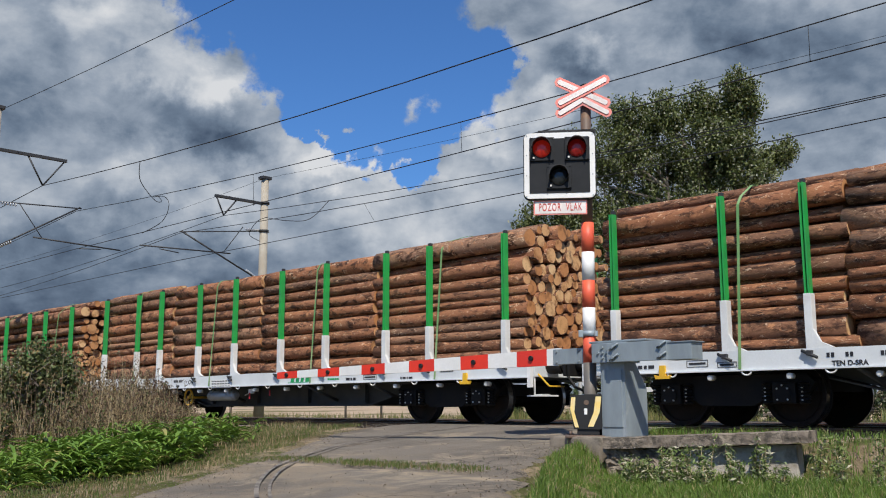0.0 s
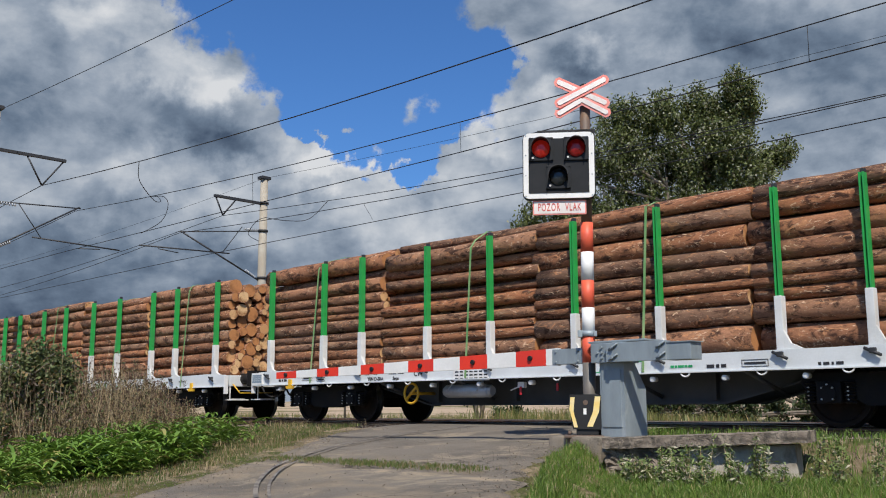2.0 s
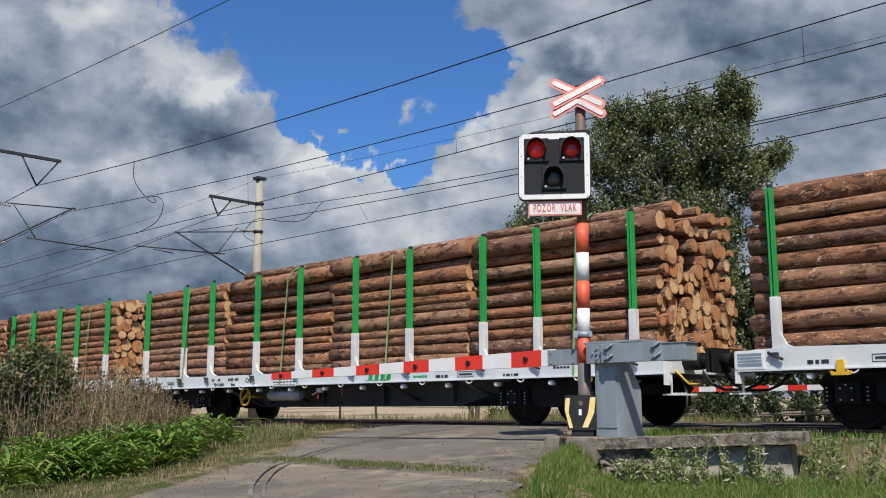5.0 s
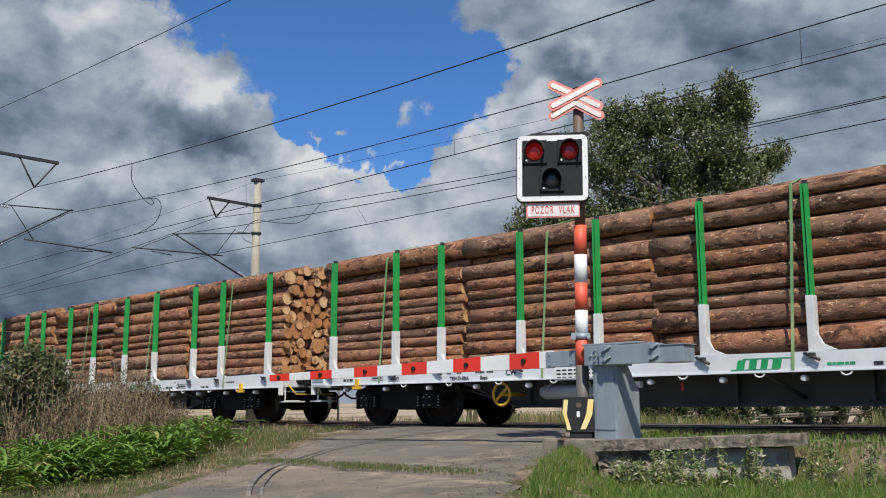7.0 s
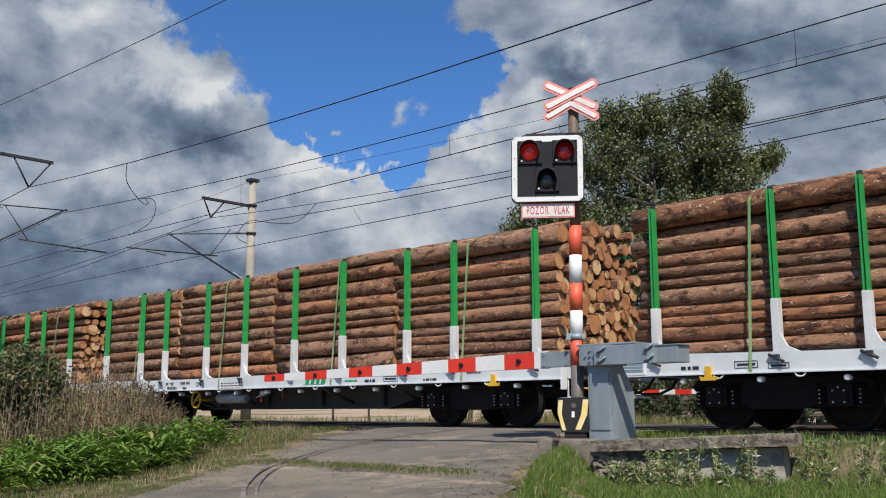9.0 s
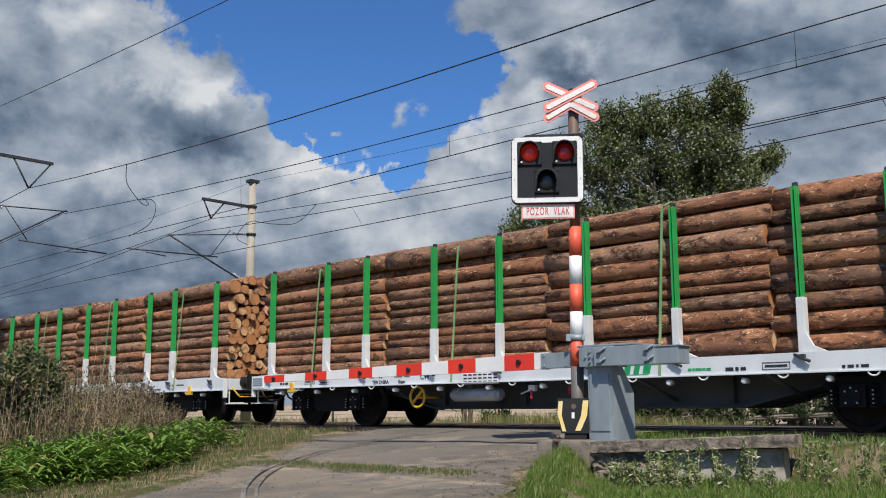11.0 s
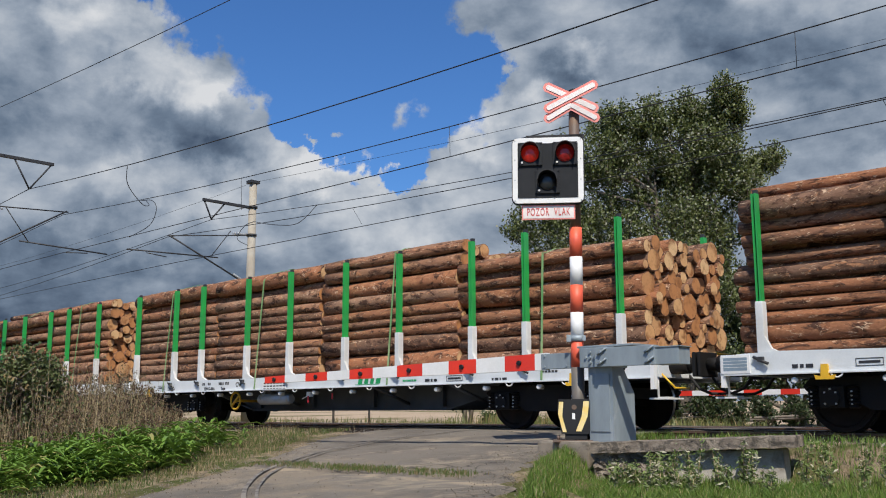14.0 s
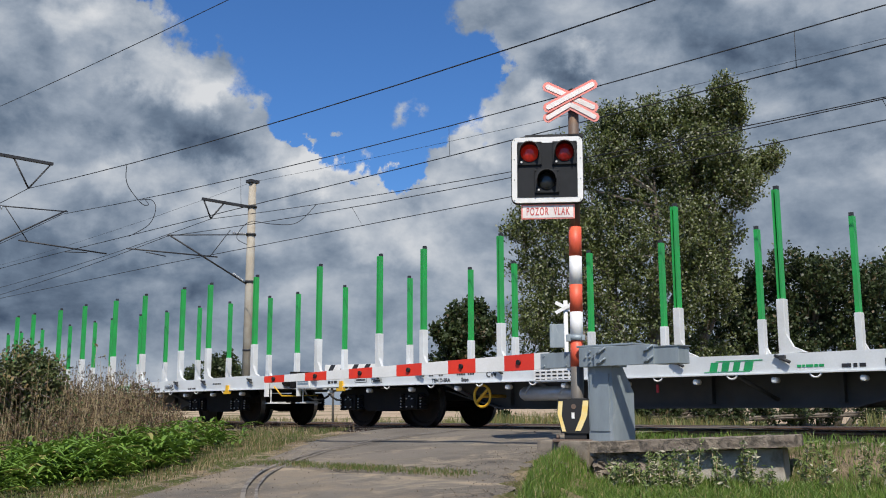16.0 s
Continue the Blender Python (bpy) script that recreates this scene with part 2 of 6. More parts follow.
DARK_STEEL = material("dark grey underframe", (0.072, 0.082, 0.095), 0.55, vary=(0.05, 0.057, 0.066), scale=1.5, stain=(0.08, 0.06, 0.045), stain_lo=0.6, stain_hi=0.8)
BLACK = material("black bogie steel", (0.009, 0.009, 0.010), 0.7, vary=(0.015, 0.013, 0.011), scale=4.0, spec=0.25)
BOLT = material("bright bolt paint", (0.6, 0.6, 0.58), 0.45)
WHEEL_STEEL = material("wheel steel", (0.012, 0.010, 0.009), 0.7, vary=(0.022, 0.015, 0.012), scale=5.0, spec=0.2)
TREAD = material("polished wheel tread", (0.42, 0.40, 0.38), 0.3, metal=1.0)
YELLOW = material("yellow paint", (0.80, 0.47, 0.03), 0.45, vary=(0.70, 0.40, 0.03))
PALE_YELLOW = material("sun-bleached yellow paint", (0.84, 0.62, 0.20), 0.5, vary=(0.80, 0.66, 0.34), scale=9.0)
LOGO_GREEN = material("green lettering paint", (0.02, 0.36, 0.12), 0.5)
INK = material("black lettering paint", (0.03, 0.03, 0.035), 0.5)
RED_BIT = material("red tag paint", (0.62, 0.03, 0.04), 0.5)
ALU = material("galvanised tank", (0.50, 0.52, 0.54), 0.4, metal=0.3)
PANEL_BLUE = material("grey-blue panel", (0.23, 0.31, 0.37), 0.4, vary=(0.19, 0.25, 0.31))
STRAP = material("green webbing strap", (0.10, 0.27, 0.09), 0.8, vary=(0.30, 0.40, 0.19), scale=1.2)
RUBBER = material("black rubber hose", (0.012, 0.012, 0.012), 0.7)
RED = material("red boom sheeting", (0.78, 0.045, 0.02), 0.38, vary=(0.66, 0.04, 0.025), scale=2.0)
RED_POST = material("faded red post paint", (0.80, 0.13, 0.06), 0.5, vary=(0.68, 0.10, 0.05), scale=5.0)
SHEET_WHITE = material("white reflective sheeting", (0.80, 0.80, 0.79), 0.4, vary=(0.73, 0.73, 0.71))
GREY_BOX = material("grey galvanised barrier steel", (0.29, 0.34, 0.37), 0.5, metal=0.15, vary=(0.22, 0.26, 0.285), scale=2.2, stretch=(1.6, 1.6, 0.5), stain=(0.37, 0.41, 0.435), stain_scale=2.6, stain_lo=0.55, stain_hi=0.72)
RUST_PIPE = material("weathered brown pipe", (0.115, 0.085, 0.07), 0.6, vary=(0.17, 0.10, 0.06), scale=6.0)
GREY_PIPE = material("dark grey pipe", (0.11, 0.11, 0.105), 0.55, vary=(0.15, 0.13, 0.11), scale=4.0)
CASE_BLACK = material("black signal board", (0.010, 0.012, 0.015), 0.65, vary=(0.016, 0.018, 0.022), spec=0.3)
HOOD = material("black lamp hood", (0.012, 0.012, 0.013), 0.55)
SIGN_PINK = material("faded red sign border", (0.80, 0.24, 0.20), 0.45, vary=(0.78, 0.30, 0.26))
SIGN_WHITE = material("faded sign face", (0.86, 0.80, 0.77), 0.45)
SIGN_RED = material("sign lettering red", (0.60, 0.10, 0.09), 0.5)
LENS_DARK = material("unlit lens glass", (0.02, 0.025, 0.03), 0.12)
LENS_RED = material("red lens glass", (0.24, 0.010, 0.012), 0.12, vary=(0.12, 0.006, 0.008), scale=18.0, emit=((0.9, 0.03, 0.02), 0.03))
LENS_RED_LIT = material("lit red lens glass", (0.34, 0.014, 0.010), 0.12, vary=(0.16, 0.007, 0.008), scale=18.0, emit=((1.0, 0.04, 0.02), 0.09))
CONCRETE = material("weathered concrete", (0.30, 0.255, 0.20), 0.9, vary=(0.17, 0.14, 0.11), scale=3.0, grain=70, bump=0.6, stain=(0.12, 0.105, 0.085), stain_scale=5.0, stain_lo=0.5, stain_hi=0.7)
AGGREGATE = material("old pebbly concrete", (0.30, 0.25, 0.195), 0.95, vary=(0.15, 0.12, 0.095), scale=6.0, grain=34, bump=1.0, stain=(0.10, 0.085, 0.068), stain_scale=9.0, stain_lo=0.48, stain_hi=0.60)
LIGHT_CONCRETE = material("pale concrete wall", (0.47, 0.43, 0.37), 0.9, vary=(0.36, 0.32, 0.27), scale=2.5, grain=60, bump=0.5, stain=(0.2, 0.17, 0.13), stain_scale=2.5)
MAST = material("concrete mast", (0.40, 0.37, 0.31), 0.8, vary=(0.33, 0.29, 0.23), scale=2.0)
MAST_STEEL = material("dark catenary steel", (0.035, 0.036, 0.04), 0.6)
WIRE = material("copper wire", (0.025, 0.026, 0.03), 0.6)
RAIL_SIDE = material("rusty rail", (0.085, 0.05, 0.035), 0.7, vary=(0.13, 0.07, 0.045), scale=6.0)
RAIL_TOP = material("polished rail head", (0.38, 0.36, 0.34), 0.3, metal=1.0)
SLEEPER = material("old wooden sleeper", (0.10, 0.08, 0.065), 0.9, vary=(0.15, 0.12, 0.10), scale=5, grain=30, bump=0.5, spread=0.2)
TREE_BARK = material("tree bark", (0.14, 0.115, 0.09), 0.9, vary=(0.22, 0.19, 0.155), scale=4, grain=25, bump=0.7)
POPLAR = leaf_material("poplar leaves", (0.030, 0.048, 0.013), (0.165, 0.195, 0.062), (0.32, 0.33, 0.24), 0.15)
BUSH = leaf_material("dark bush leaves", (0.018, 0.032, 0.011), (0.06, 0.085, 0.028), (0.13, 0.10, 0.05), 0.05)
GRASS = leaf_material("green grass blades", (0.045, 0.098, 0.014), (0.165, 0.25, 0.044), (0.33, 0.28, 0.13), 0.09)
VERGE_GRASS = leaf_material("short trodden grass", (0.045, 0.072, 0.016), (0.13, 0.165, 0.042), (0.25, 0.19, 0.10), 0.24)
BROAD = leaf_material("broad weed leaves", (0.06, 0.13, 0.017), (0.20, 0.325, 0.052), (0.32, 0.30, 0.10), 0.05)
DRY = leaf_material("dry weed stems", (0.20, 0.135, 0.07), (0.58, 0.46, 0.27), (0.08, 0.055, 0.035), 0.22)
SEED = leaf_material("brown seed heads", (0.06, 0.038, 0.026), (0.17, 0.105, 0.065), (0.10, 0.12, 0.05), 0.22)
FIELD_GRASS = leaf_material("meadow grass", (0.09, 0.12, 0.035), (0.20, 0.21, 0.07), (0.34, 0.26, 0.12), 0.22)
# ---------------------------------------------------------------- mesh helpers


def part(name, bm, mat, parent=None, label="", m=None):
    """Links a bmesh as one mesh object under a thing or a part."""
    me = bpy.data.meshes.new(name)
    bm.to_mesh(me)
    bm.free()
    for x in (mat if isinstance(mat, (list, tuple)) else [mat]):
        me.materials.append(x)
    ob = new(name, me)
    if parent:
        ob.parent = parent
    if m is not None:
        ob.matrix_basis = m
    if label:
        ob["label"] = label
    return ob


def share(name, me, parent, m):
    ob = new(name, me)
    ob.parent = parent
    ob.matrix_basis = m
    return ob


def thing(name, label, category, m=None, group="", kind=""):
    ob = new(name)
    if m is not None:
        ob.matrix_basis = m
    return tagged(ob, label, category, group, kind)


def box(bm, x0, x1, y0, y1, z0, z1, bevel=0.0, mi=0, m=None):
    g = bmesh.ops.create_cube(bm, size=1.0)["verts"]
    bmesh.ops.scale(bm, verts=g, vec=(x1 - x0, y1 - y0, z1 - z0))
    bmesh.ops.translate(bm, verts=g, vec=((x0 + x1) / 2, (y0 + y1) / 2, (z0 + z1) / 2))
    faces = {f for v in g for f in v.link_faces}
    if bevel:
        r = bmesh.ops.bevel(bm, geom=list({e for v in g for e in v.link_edges}), offset=bevel, segments=2, affect="EDGES", profile=0.7)
        faces = set(r["faces"]) | {f for f in faces if f.is_valid}
        g = list({v for f in faces for v in f.verts})
    for f in faces:
        f.material_index = mi
    if m is not None:
        bmesh.ops.transform(bm, matrix=m, verts=g)
    return g


def rod(bm, a, b, r, r2=None, seg=10, mi=0, caps=True):
    a, b = Vector(a), Vector(b)
    d = b - a
    q = d.to_track_quat("Z", "Y").to_matrix().to_4x4()
    g = bmesh.ops.create_cone(bm, cap_ends=caps, segments=seg, radius1=r, radius2=r if r2 is None else r2, depth=d.length,
                              matrix=Matrix.Translation((a + b) / 2) @ q)["verts"]
    for f in {f for v in g for f in v.link_faces}:
        f.material_index = mi
        f.smooth = len(f.verts) == 4
    return g


def prism(bm, pts, y0, y1, mi=0, axis="y"):
    """Extrudes an outline (x, z) from y0 to y1."""
    put = (lambda p, y: (p[0], y, p[1])) if axis == "y" else (lambda p, y: (y, p[0], p[1])) if axis == "x" else (lambda p, y: (p[0], p[1], y))
    lo = [bm.verts.new(put(p, y0)) for p in pts]
    hi = [bm.verts.new(put(p, y1)) for p in pts]
    k = len(pts)
    fs = [bm.faces.new(lo), bm.faces.new(hi[::-1])]
    fs += [bm.faces.new((lo[i], hi[i], hi[(i + 1) % k], lo[(i + 1) % k])) for i in range(k)]
    for f in fs:
        f.material_index = mi
    bmesh.ops.recalc_face_normals(bm, faces=fs)
    return fs


def ring(bm, centre, r, thick, normal="y", seg=24, minor=8):
    c = Vector(centre)
    rows = []
    for i in range(seg):
        a = 2 * math.pi * i / seg
        row = []
        for j in range(minor):
            b = 2 * math.pi * j / minor
            rr = r + thick * math.cos(b)
            u, v, w = rr * math.cos(a), rr * math.sin(a), thick * math.sin(b)
            row.append(bm.verts.new(c + Vector((u, w, v) if normal == "y" else (w, u, v) if normal == "x" else (u, v, w))))
        rows.append(row)
    for i in range(seg):
        for j in range(minor):
            f = bm.faces.new((rows[i][j], rows[(i + 1) % seg][j], rows[(i + 1) % seg][(j + 1) % minor], rows[i][(j + 1) % minor]))
            f.smooth = True


def tube(bm, pts, r, seg=6, mi=0):
    """A round bar along a line of points."""
    pts = [Vector(p) for p in pts]
    rows = []
    for i, p in enumerate(pts):
        d = (pts[min(i + 1, len(pts) - 1)] - pts[max(i - 1, 0)]).normalized()
        q = d.to_track_quat("Z", "Y")
        rr = r[i] if isinstance(r, (list, tuple)) else r
        rows.append([bm.verts.new(p + q @ Vector((rr * math.cos(2 * math.pi * k / seg), rr * math.sin(2 * math.pi * k / seg), 0))) for k in range(seg)])
    for a, b in zip(rows, rows[1:]):
        for k in range(seg):
            f = bm.faces.new((a[k], a[(k + 1) % seg], b[(k + 1) % seg], b[k]))
            f.smooth, f.material_index = True, mi
    for row in (rows[0][::-1], rows[-1]):
        bm.faces.new(row).material_index = mi


def raw(name, verts, faces, mat, parent=None, m=None):
    me = bpy.data.meshes.new(name)
    me.from_pydata([tuple(v) for v in verts], [], faces)
    me.materials.append(mat)
    ob = new(name, me)
    if parent:
        ob.parent = parent
    if m is not None:
        ob.matrix_basis = m
    return ob


def lettering(text, size, mat, parent, m, name="lettering", weight=0.0025, space=1.0):
    cu = bpy.data.curves.new(name, "FONT")
    cu.offset, cu.space_character = weight, space
    cu.body, cu.size, cu.extrude, cu.align_x, cu.align_y = text, size, 0.0015, "CENTER", "CENTER"
    tmp = new("tmp", cu)
    me = bpy.data.meshes.new_from_object(tmp.evaluated_get(bpy.context.evaluated_depsgraph_get()))
    bpy.data.objects.remove(tmp)
    me.materials.clear()
    me.materials.append(mat)
    ob = new(name, me)
    ob.parent, ob.matrix_basis = parent, m
    return ob


B = bmesh.new
rng = np.random.default_rng(7)
TRACK_Y, FAR_Y = 1.35, 4.95
FACE = pose(0, 0, 0, 90, 0, 0)        # turns lettering upright, facing -Y

# ---------------------------------------------------------------- ground, road, track


def ground_z(y):
    """Height of the ground: level at the track, falling gently towards the near side."""
    if y > -1.05:
        return -0.03 if y < 8.0 else max(-0.25, -0.03 - 0.05 * (y - 8.0)) + min(8.0, 0.014 * max(0.0, y - 40.0))
    return max(-0.86, -0.03 - 0.07 * (-1.05 - y))


def verge_z(x, y):
    """Height of the verge: the right-hand side of the road lies lower, round the culvert."""
    l, r = road_edges(y)
    z = ground_z(y)
    if y < -2.2 and x > r:
        t = min(1.0, max(0.0, x - r - 0.22) / 0.55) * min(1.0, (-2.2 - y) / 0.7) * min(1.0, max(0.0, (y + 11.0) / 4.0))
        z -= 0.31 * t * t * (3 - 2 * t)
    return z


def road_edges(y):
    """Left and right edge of the road at a distance from the track."""
    ys = [-60.0, -8.0, -5.7, -4.7, -2.5, -0.3, 3.0, 9.0, 60.0]
    left = [28.0, -8.8, -10.4, -11.1, -12.9, -13.6, -13.8, -14.0, -14.0]
    right = [34.0, -4.3, -5.98, -6.72, -7.75, -8.1, -8.2, -8.4, -8.4]
    return float(np.interp(y, ys, left)), float(np.interp(y, ys, right))


def build_ground():
    xs = sorted(set([-2500, -1200, -600, -300, -160, -100, -70] + list(np.arange(-50, 30.1, 0.5)) + [45, 70, 120, 300, 800, 2500]))
    ys = sorted(set([-1500, -500, -200, -90, -50, -30, -22] + list(np.arange(-16, 26.1, 0.3)) + [30, 40, 60, 100, 200, 500, 1200, 3000]))
    verts = []
    for y in ys:
        for x in xs:
            l, r = road_edges(y)
            on_road = l + 0.3 < x < r - 0.3
            z = verge_z(x, y) - (0.06 if on_road else 0.012)
            if not on_road and -1.2 > y > -16 and -50 < x < 30:
                z += 0.025 * noise.noise((x * 0.7, y * 0.7, 0.0)) + 0.015 * noise.noise((x * 3, y * 3, 4.0)) + 0.01
            if -1.3 < y < 8.0 and not on_road:
                z -= 0.16
            verts.append((x, y, z))
    k = len(xs)
    faces = [(j * k + i, j * k + i + 1, (j + 1) * k + i + 1, (j + 1) * k + i) for j in range(len(ys) - 1) for i in range(k - 1)]
    ob = raw("ground", verts, faces, GROUND)
    for p in ob.data.polygons:
        p.use_smooth = True
    tagged(ob, "earth and short grass falling from the track", "ground", kind="structure")

    ys = sorted(set([-60, -40, -28, -22, -18] + list(np.arange(-16, -0.2, 0.2)) + [-0.2, 3.0, 6.0, 9.0, 14.0, 20.0]))
    verts, faces = [], []
    cols = 28
    for y in ys:
        l, r = road_edges(y)
        for i in range(cols):
            u = i / (cols - 1)
            jit = 0.16 * noise.noise((y * 1.3, 3.0 + 9 * (u > 0.5), 0)) * (u in (0.0, 1.0)) if y < -1.5 else 0.0
            x = l + (r - l) * u + jit
            z = ground_z(y) + 0.012 + 0.012 * noise.noise((x * 0.8, y * 0.8, 9.0)) - (0.03 if u in (0.0, 1.0) else 0)
            if y < -2.0:
                z += 0.015 * noise.noise((x * 2.2, y * 2.2, 1.0))
            # worn trough where the two pours of asphalt meet
            dy = y - (-5.6 + 0.15 * noise.noise((x * 0.9, 0, 0)))
            z -= 0.03 * math.exp(-(dy / 0.16) ** 2)
            if -0.3 <= y < 6.5:
                z = -0.015
            verts.append((x, y, z))
    faces = [(j * cols + i, j * cols + i + 1, (j + 1) * cols + i + 1, (j + 1) * cols + i) for j in range(len(ys) - 1) for i in range(cols - 1)]
    ob = raw("road", verts, faces, ASPHALT)
    for p in ob.data.polygons:
        p.use_smooth = True
    tagged(ob, "worn grey asphalt road with sandy edges", "road", kind="structure")


def ground_material():
    m = bpy.data.materials.new("verge earth and grass")
    m.use_nodes = True
    n = Nodes(m.node_tree)
    out = n.add("ShaderNodeOutputMaterial")
    v = n.add("ShaderNodeTexCoord").outputs["Object"]
    col = n.mix(n.step(n.noise(v, 0.7, 5.0), 0.4, 0.6), (0.15, 0.125, 0.06), (0.085, 0.105, 0.03))
    col = n.mix(n.step(n.noise(v, 2.1, 7.0, 0.7), 0.46, 0.62), col, (0.25, 0.19, 0.125))
    # bare sandy patches in the trodden verge
    col = n.mix(n.math("MULTIPLY", n.step(n.noise(v, 1.3, 6.0, 0.65, 0.4), 0.52, 0.62), 0.85), col, (0.37, 0.285, 0.19))
    far = n.mix(n.step(n.noise(v, 0.06, 3.0), 0.40, 0.50), (0.17, 0.15, 0.075), (0.43, 0.33, 0.235))
    y = n.add("ShaderNodeSeparateXYZ", Vector=v).outputs["Y"]
    col = n.mix(n.step(y, 10.0, 22.0), col, far)
    fine = n.noise(v, 35.0, 6.0, 0.7)
    col = n.mix(0.7, col, n.mix(fine, (0.3, 0.3, 0.3), (1.7, 1.7, 1.7)), "MULTIPLY")
    b = n.add("ShaderNodeBsdfPrincipled", Roughness=0.95)
    b.inputs["Specular IOR Level"].default_value = 0.1
    n.set(b, "Base Color", col)
    bp = n.add("ShaderNodeBump", Strength=0.9, Distance=0.04)
    n.set(bp, "Height", fine)
    n.set(b, "Normal", bp.outputs["Normal"])
    n.set(out, "Surface", b.outputs[0])
    return m


def asphalt_material():
    m = bpy.data.materials.new("worn asphalt")
    m.use_nodes = True
    n = Nodes(m.node_tree)
    out = n.add("ShaderNodeOutputMaterial")
    v = n.add("ShaderNodeTexCoord").outputs["Object"]
    col = n.mix(n.step(n.noise(v, 0.8, 5.0, 0.6), 0.38, 0.62), (0.13, 0.114, 0.096), (0.18, 0.158, 0.131))
    col = n.mix(n.step(n.noise(v, 1.1, 7.0, 0.7, 0.6), 0.53, 0.64), col, (0.26, 0.218, 0.164))
    y = n.add("ShaderNodeSeparateXYZ", Vector=v).outputs["Y"]
    sand = n.math("MULTIPLY", n.step(y, -4.4, -5.3), n.step(n.noise(v, 1.4, 6.0, 0.65), 0.44, 0.62))
    col = n.mix(n.math("MULTIPLY", sand, 0.55), col, (0.27, 0.215, 0.15))
    # sand washed out along the joint
    bank = n.step(n.math("ABSOLUTE", n.math("ADD", y, 5.88)), 0.24, 0.04)
    col = n.mix(n.math("MULTIPLY", bank, n.step(n.noise(v, 2.4, 6.0, 0.65, 0.5), 0.42, 0.58)), col, (0.34, 0.275, 0.195))
    grit = n.noise(v, 90.0, 4.0, 0.7)
    col = n.mix(0.55, col, n.mix(grit, (0.4, 0.4, 0.4), (1.6, 1.6, 1.6)), "MULTIPLY")
    vor = n.add("ShaderNodeTexVoronoi", {"feature": "DISTANCE_TO_EDGE"}, Scale=0.55)
    warp = n.add("ShaderNodeTexNoise", Scale=2.2, Detail=4.0)
    n.set(warp, "Vector", v)
    n.set(vor, "Vector", n.vmath("ADD", v, n.vmath("SCALE", warp.outputs["Color"])))
    crack = n.math("MULTIPLY", n.step(vor.outputs["Distance"], 0.012, 0.002), n.step(n.noise(v, 0.5, 3.0), 0.48, 0.6))
    col = n.mix(n.math("MULTIPLY", crack, 0.8), col, (0.045, 0.04, 0.035))
    b = n.add("ShaderNodeBsdfPrincipled", Roughness=0.9)
    b.inputs["Specular IOR Level"].default_value = 0.2
    n.set(b, "Base Color", col)
    bp = n.add("ShaderNodeBump", Strength=0.6, Distance=0.012)
    n.set(bp, "Height", n.math("SUBTRACT", grit, crack))
    n.set(b, "Normal", bp.outputs["Normal"])
    n.set(out, "Surface", b.outputs[0])
    return m


GROUND, ASPHALT = ground_material(), asphalt_material()
TYRE_MARK = material("black rubber skid mark", (0.085, 0.075, 0.068), 0.9, vary=(0.14, 0.125, 0.108), scale=4, stain=(0.215, 0.19, 0.16), stain_scale=5.0, stain_lo=0.44, stain_hi=0.56)
BALLAST = material("brown ballast stone", (0.20, 0.155, 0.12), 0.95, vary=(0.28, 0.23, 0.19), scale=9, grain=50, bump=0.6)
build_ground()


def rail_profile():
    return [(-0.075, -0.17), (0.075, -0.17), (0.075, -0.155), (0.012, -0.13), (0.012, -0.045), (0.036, -0.03), (0.036, -0.004),
            (0.028, 0.0), (-0.028, 0.0), (-0.036, -0.004), (-0.036, -0.03), (-0.012, -0.045), (-0.012, -0.13), (-0.075, -0.155)]


def build_track(yc, name, label):
    track = thing(name, label, "track", kind="structure")
    for s in (-1, 1):
        bm = B()
        prism(bm, [(yc + s * 0.7525 + a, b) for a, b in rail_profile()], -300, 120, axis="x")
        for f in bm.faces:
            if f.calc_center_median().z > -0.003:
                f.material_index = 1
        part("rail", bm, [RAIL_SIDE, RAIL_TOP], track)
    return track


near_track = build_track(TRACK_Y, "track_near", "rusty rails on dark sleepers and brown ballast")
far_track = build_track(FAR_Y, "track_far", "second line of rusty rails behind the train")


def build_ballast():
    n = 26000
    x = rng.uniform(-48, 6, n)
    y = np.where(rng.random(n) < 0.75, rng.uniform(-0.75, 0.9, n), rng.uniform(0.9, 7.0, n))
    l = np.interp(y, [-0.3, 3, 9], [-13.6, -13.8, -14.0])
    r = np.interp(y, [-0.3, 3, 9], [-8.1, -8.2, -8.4])
    keep = (x < l - 0.05) | (x > r + 0.05)
    x, y = x[keep], y[keep]
    n = len(x)
    z = np.where(y < -0.3, -0.17 - 0.12 * (-0.3 - y), -0.15) + rng.uniform(-0.03, 0.02, n)
    s = rng.uniform(0.022, 0.05, n)
    base = np.array([(1, 0, 0), (-1, 0, 0), (0, 1, 0), (0, -1, 0), (0, 0, 1), (0, 0, -1)], float)
    fc = [(0, 2, 4), (2, 1, 4), (1, 3, 4), (3, 0, 4), (2, 0, 5), (1, 2, 5), (3, 1, 5), (0, 3, 5)]
    v = base[None] * s[:, None, None] * rng.uniform(0.6, 1.3, (n, 6, 1)) + rng.normal(0, 0.25, (n, 6, 3)) * s[:, None, None] + np.stack([x, y, z], 1)[:, None]
    faces = [tuple(int(k) + 6 * i for k in f) for i in range(n) for f in fc]
    ob = raw("ballast", v.reshape(-1, 3), faces, BALLAST)
    tagged(ob, "brown track ballast of broken stone", "gravel", kind="stuff")


build_ballast()


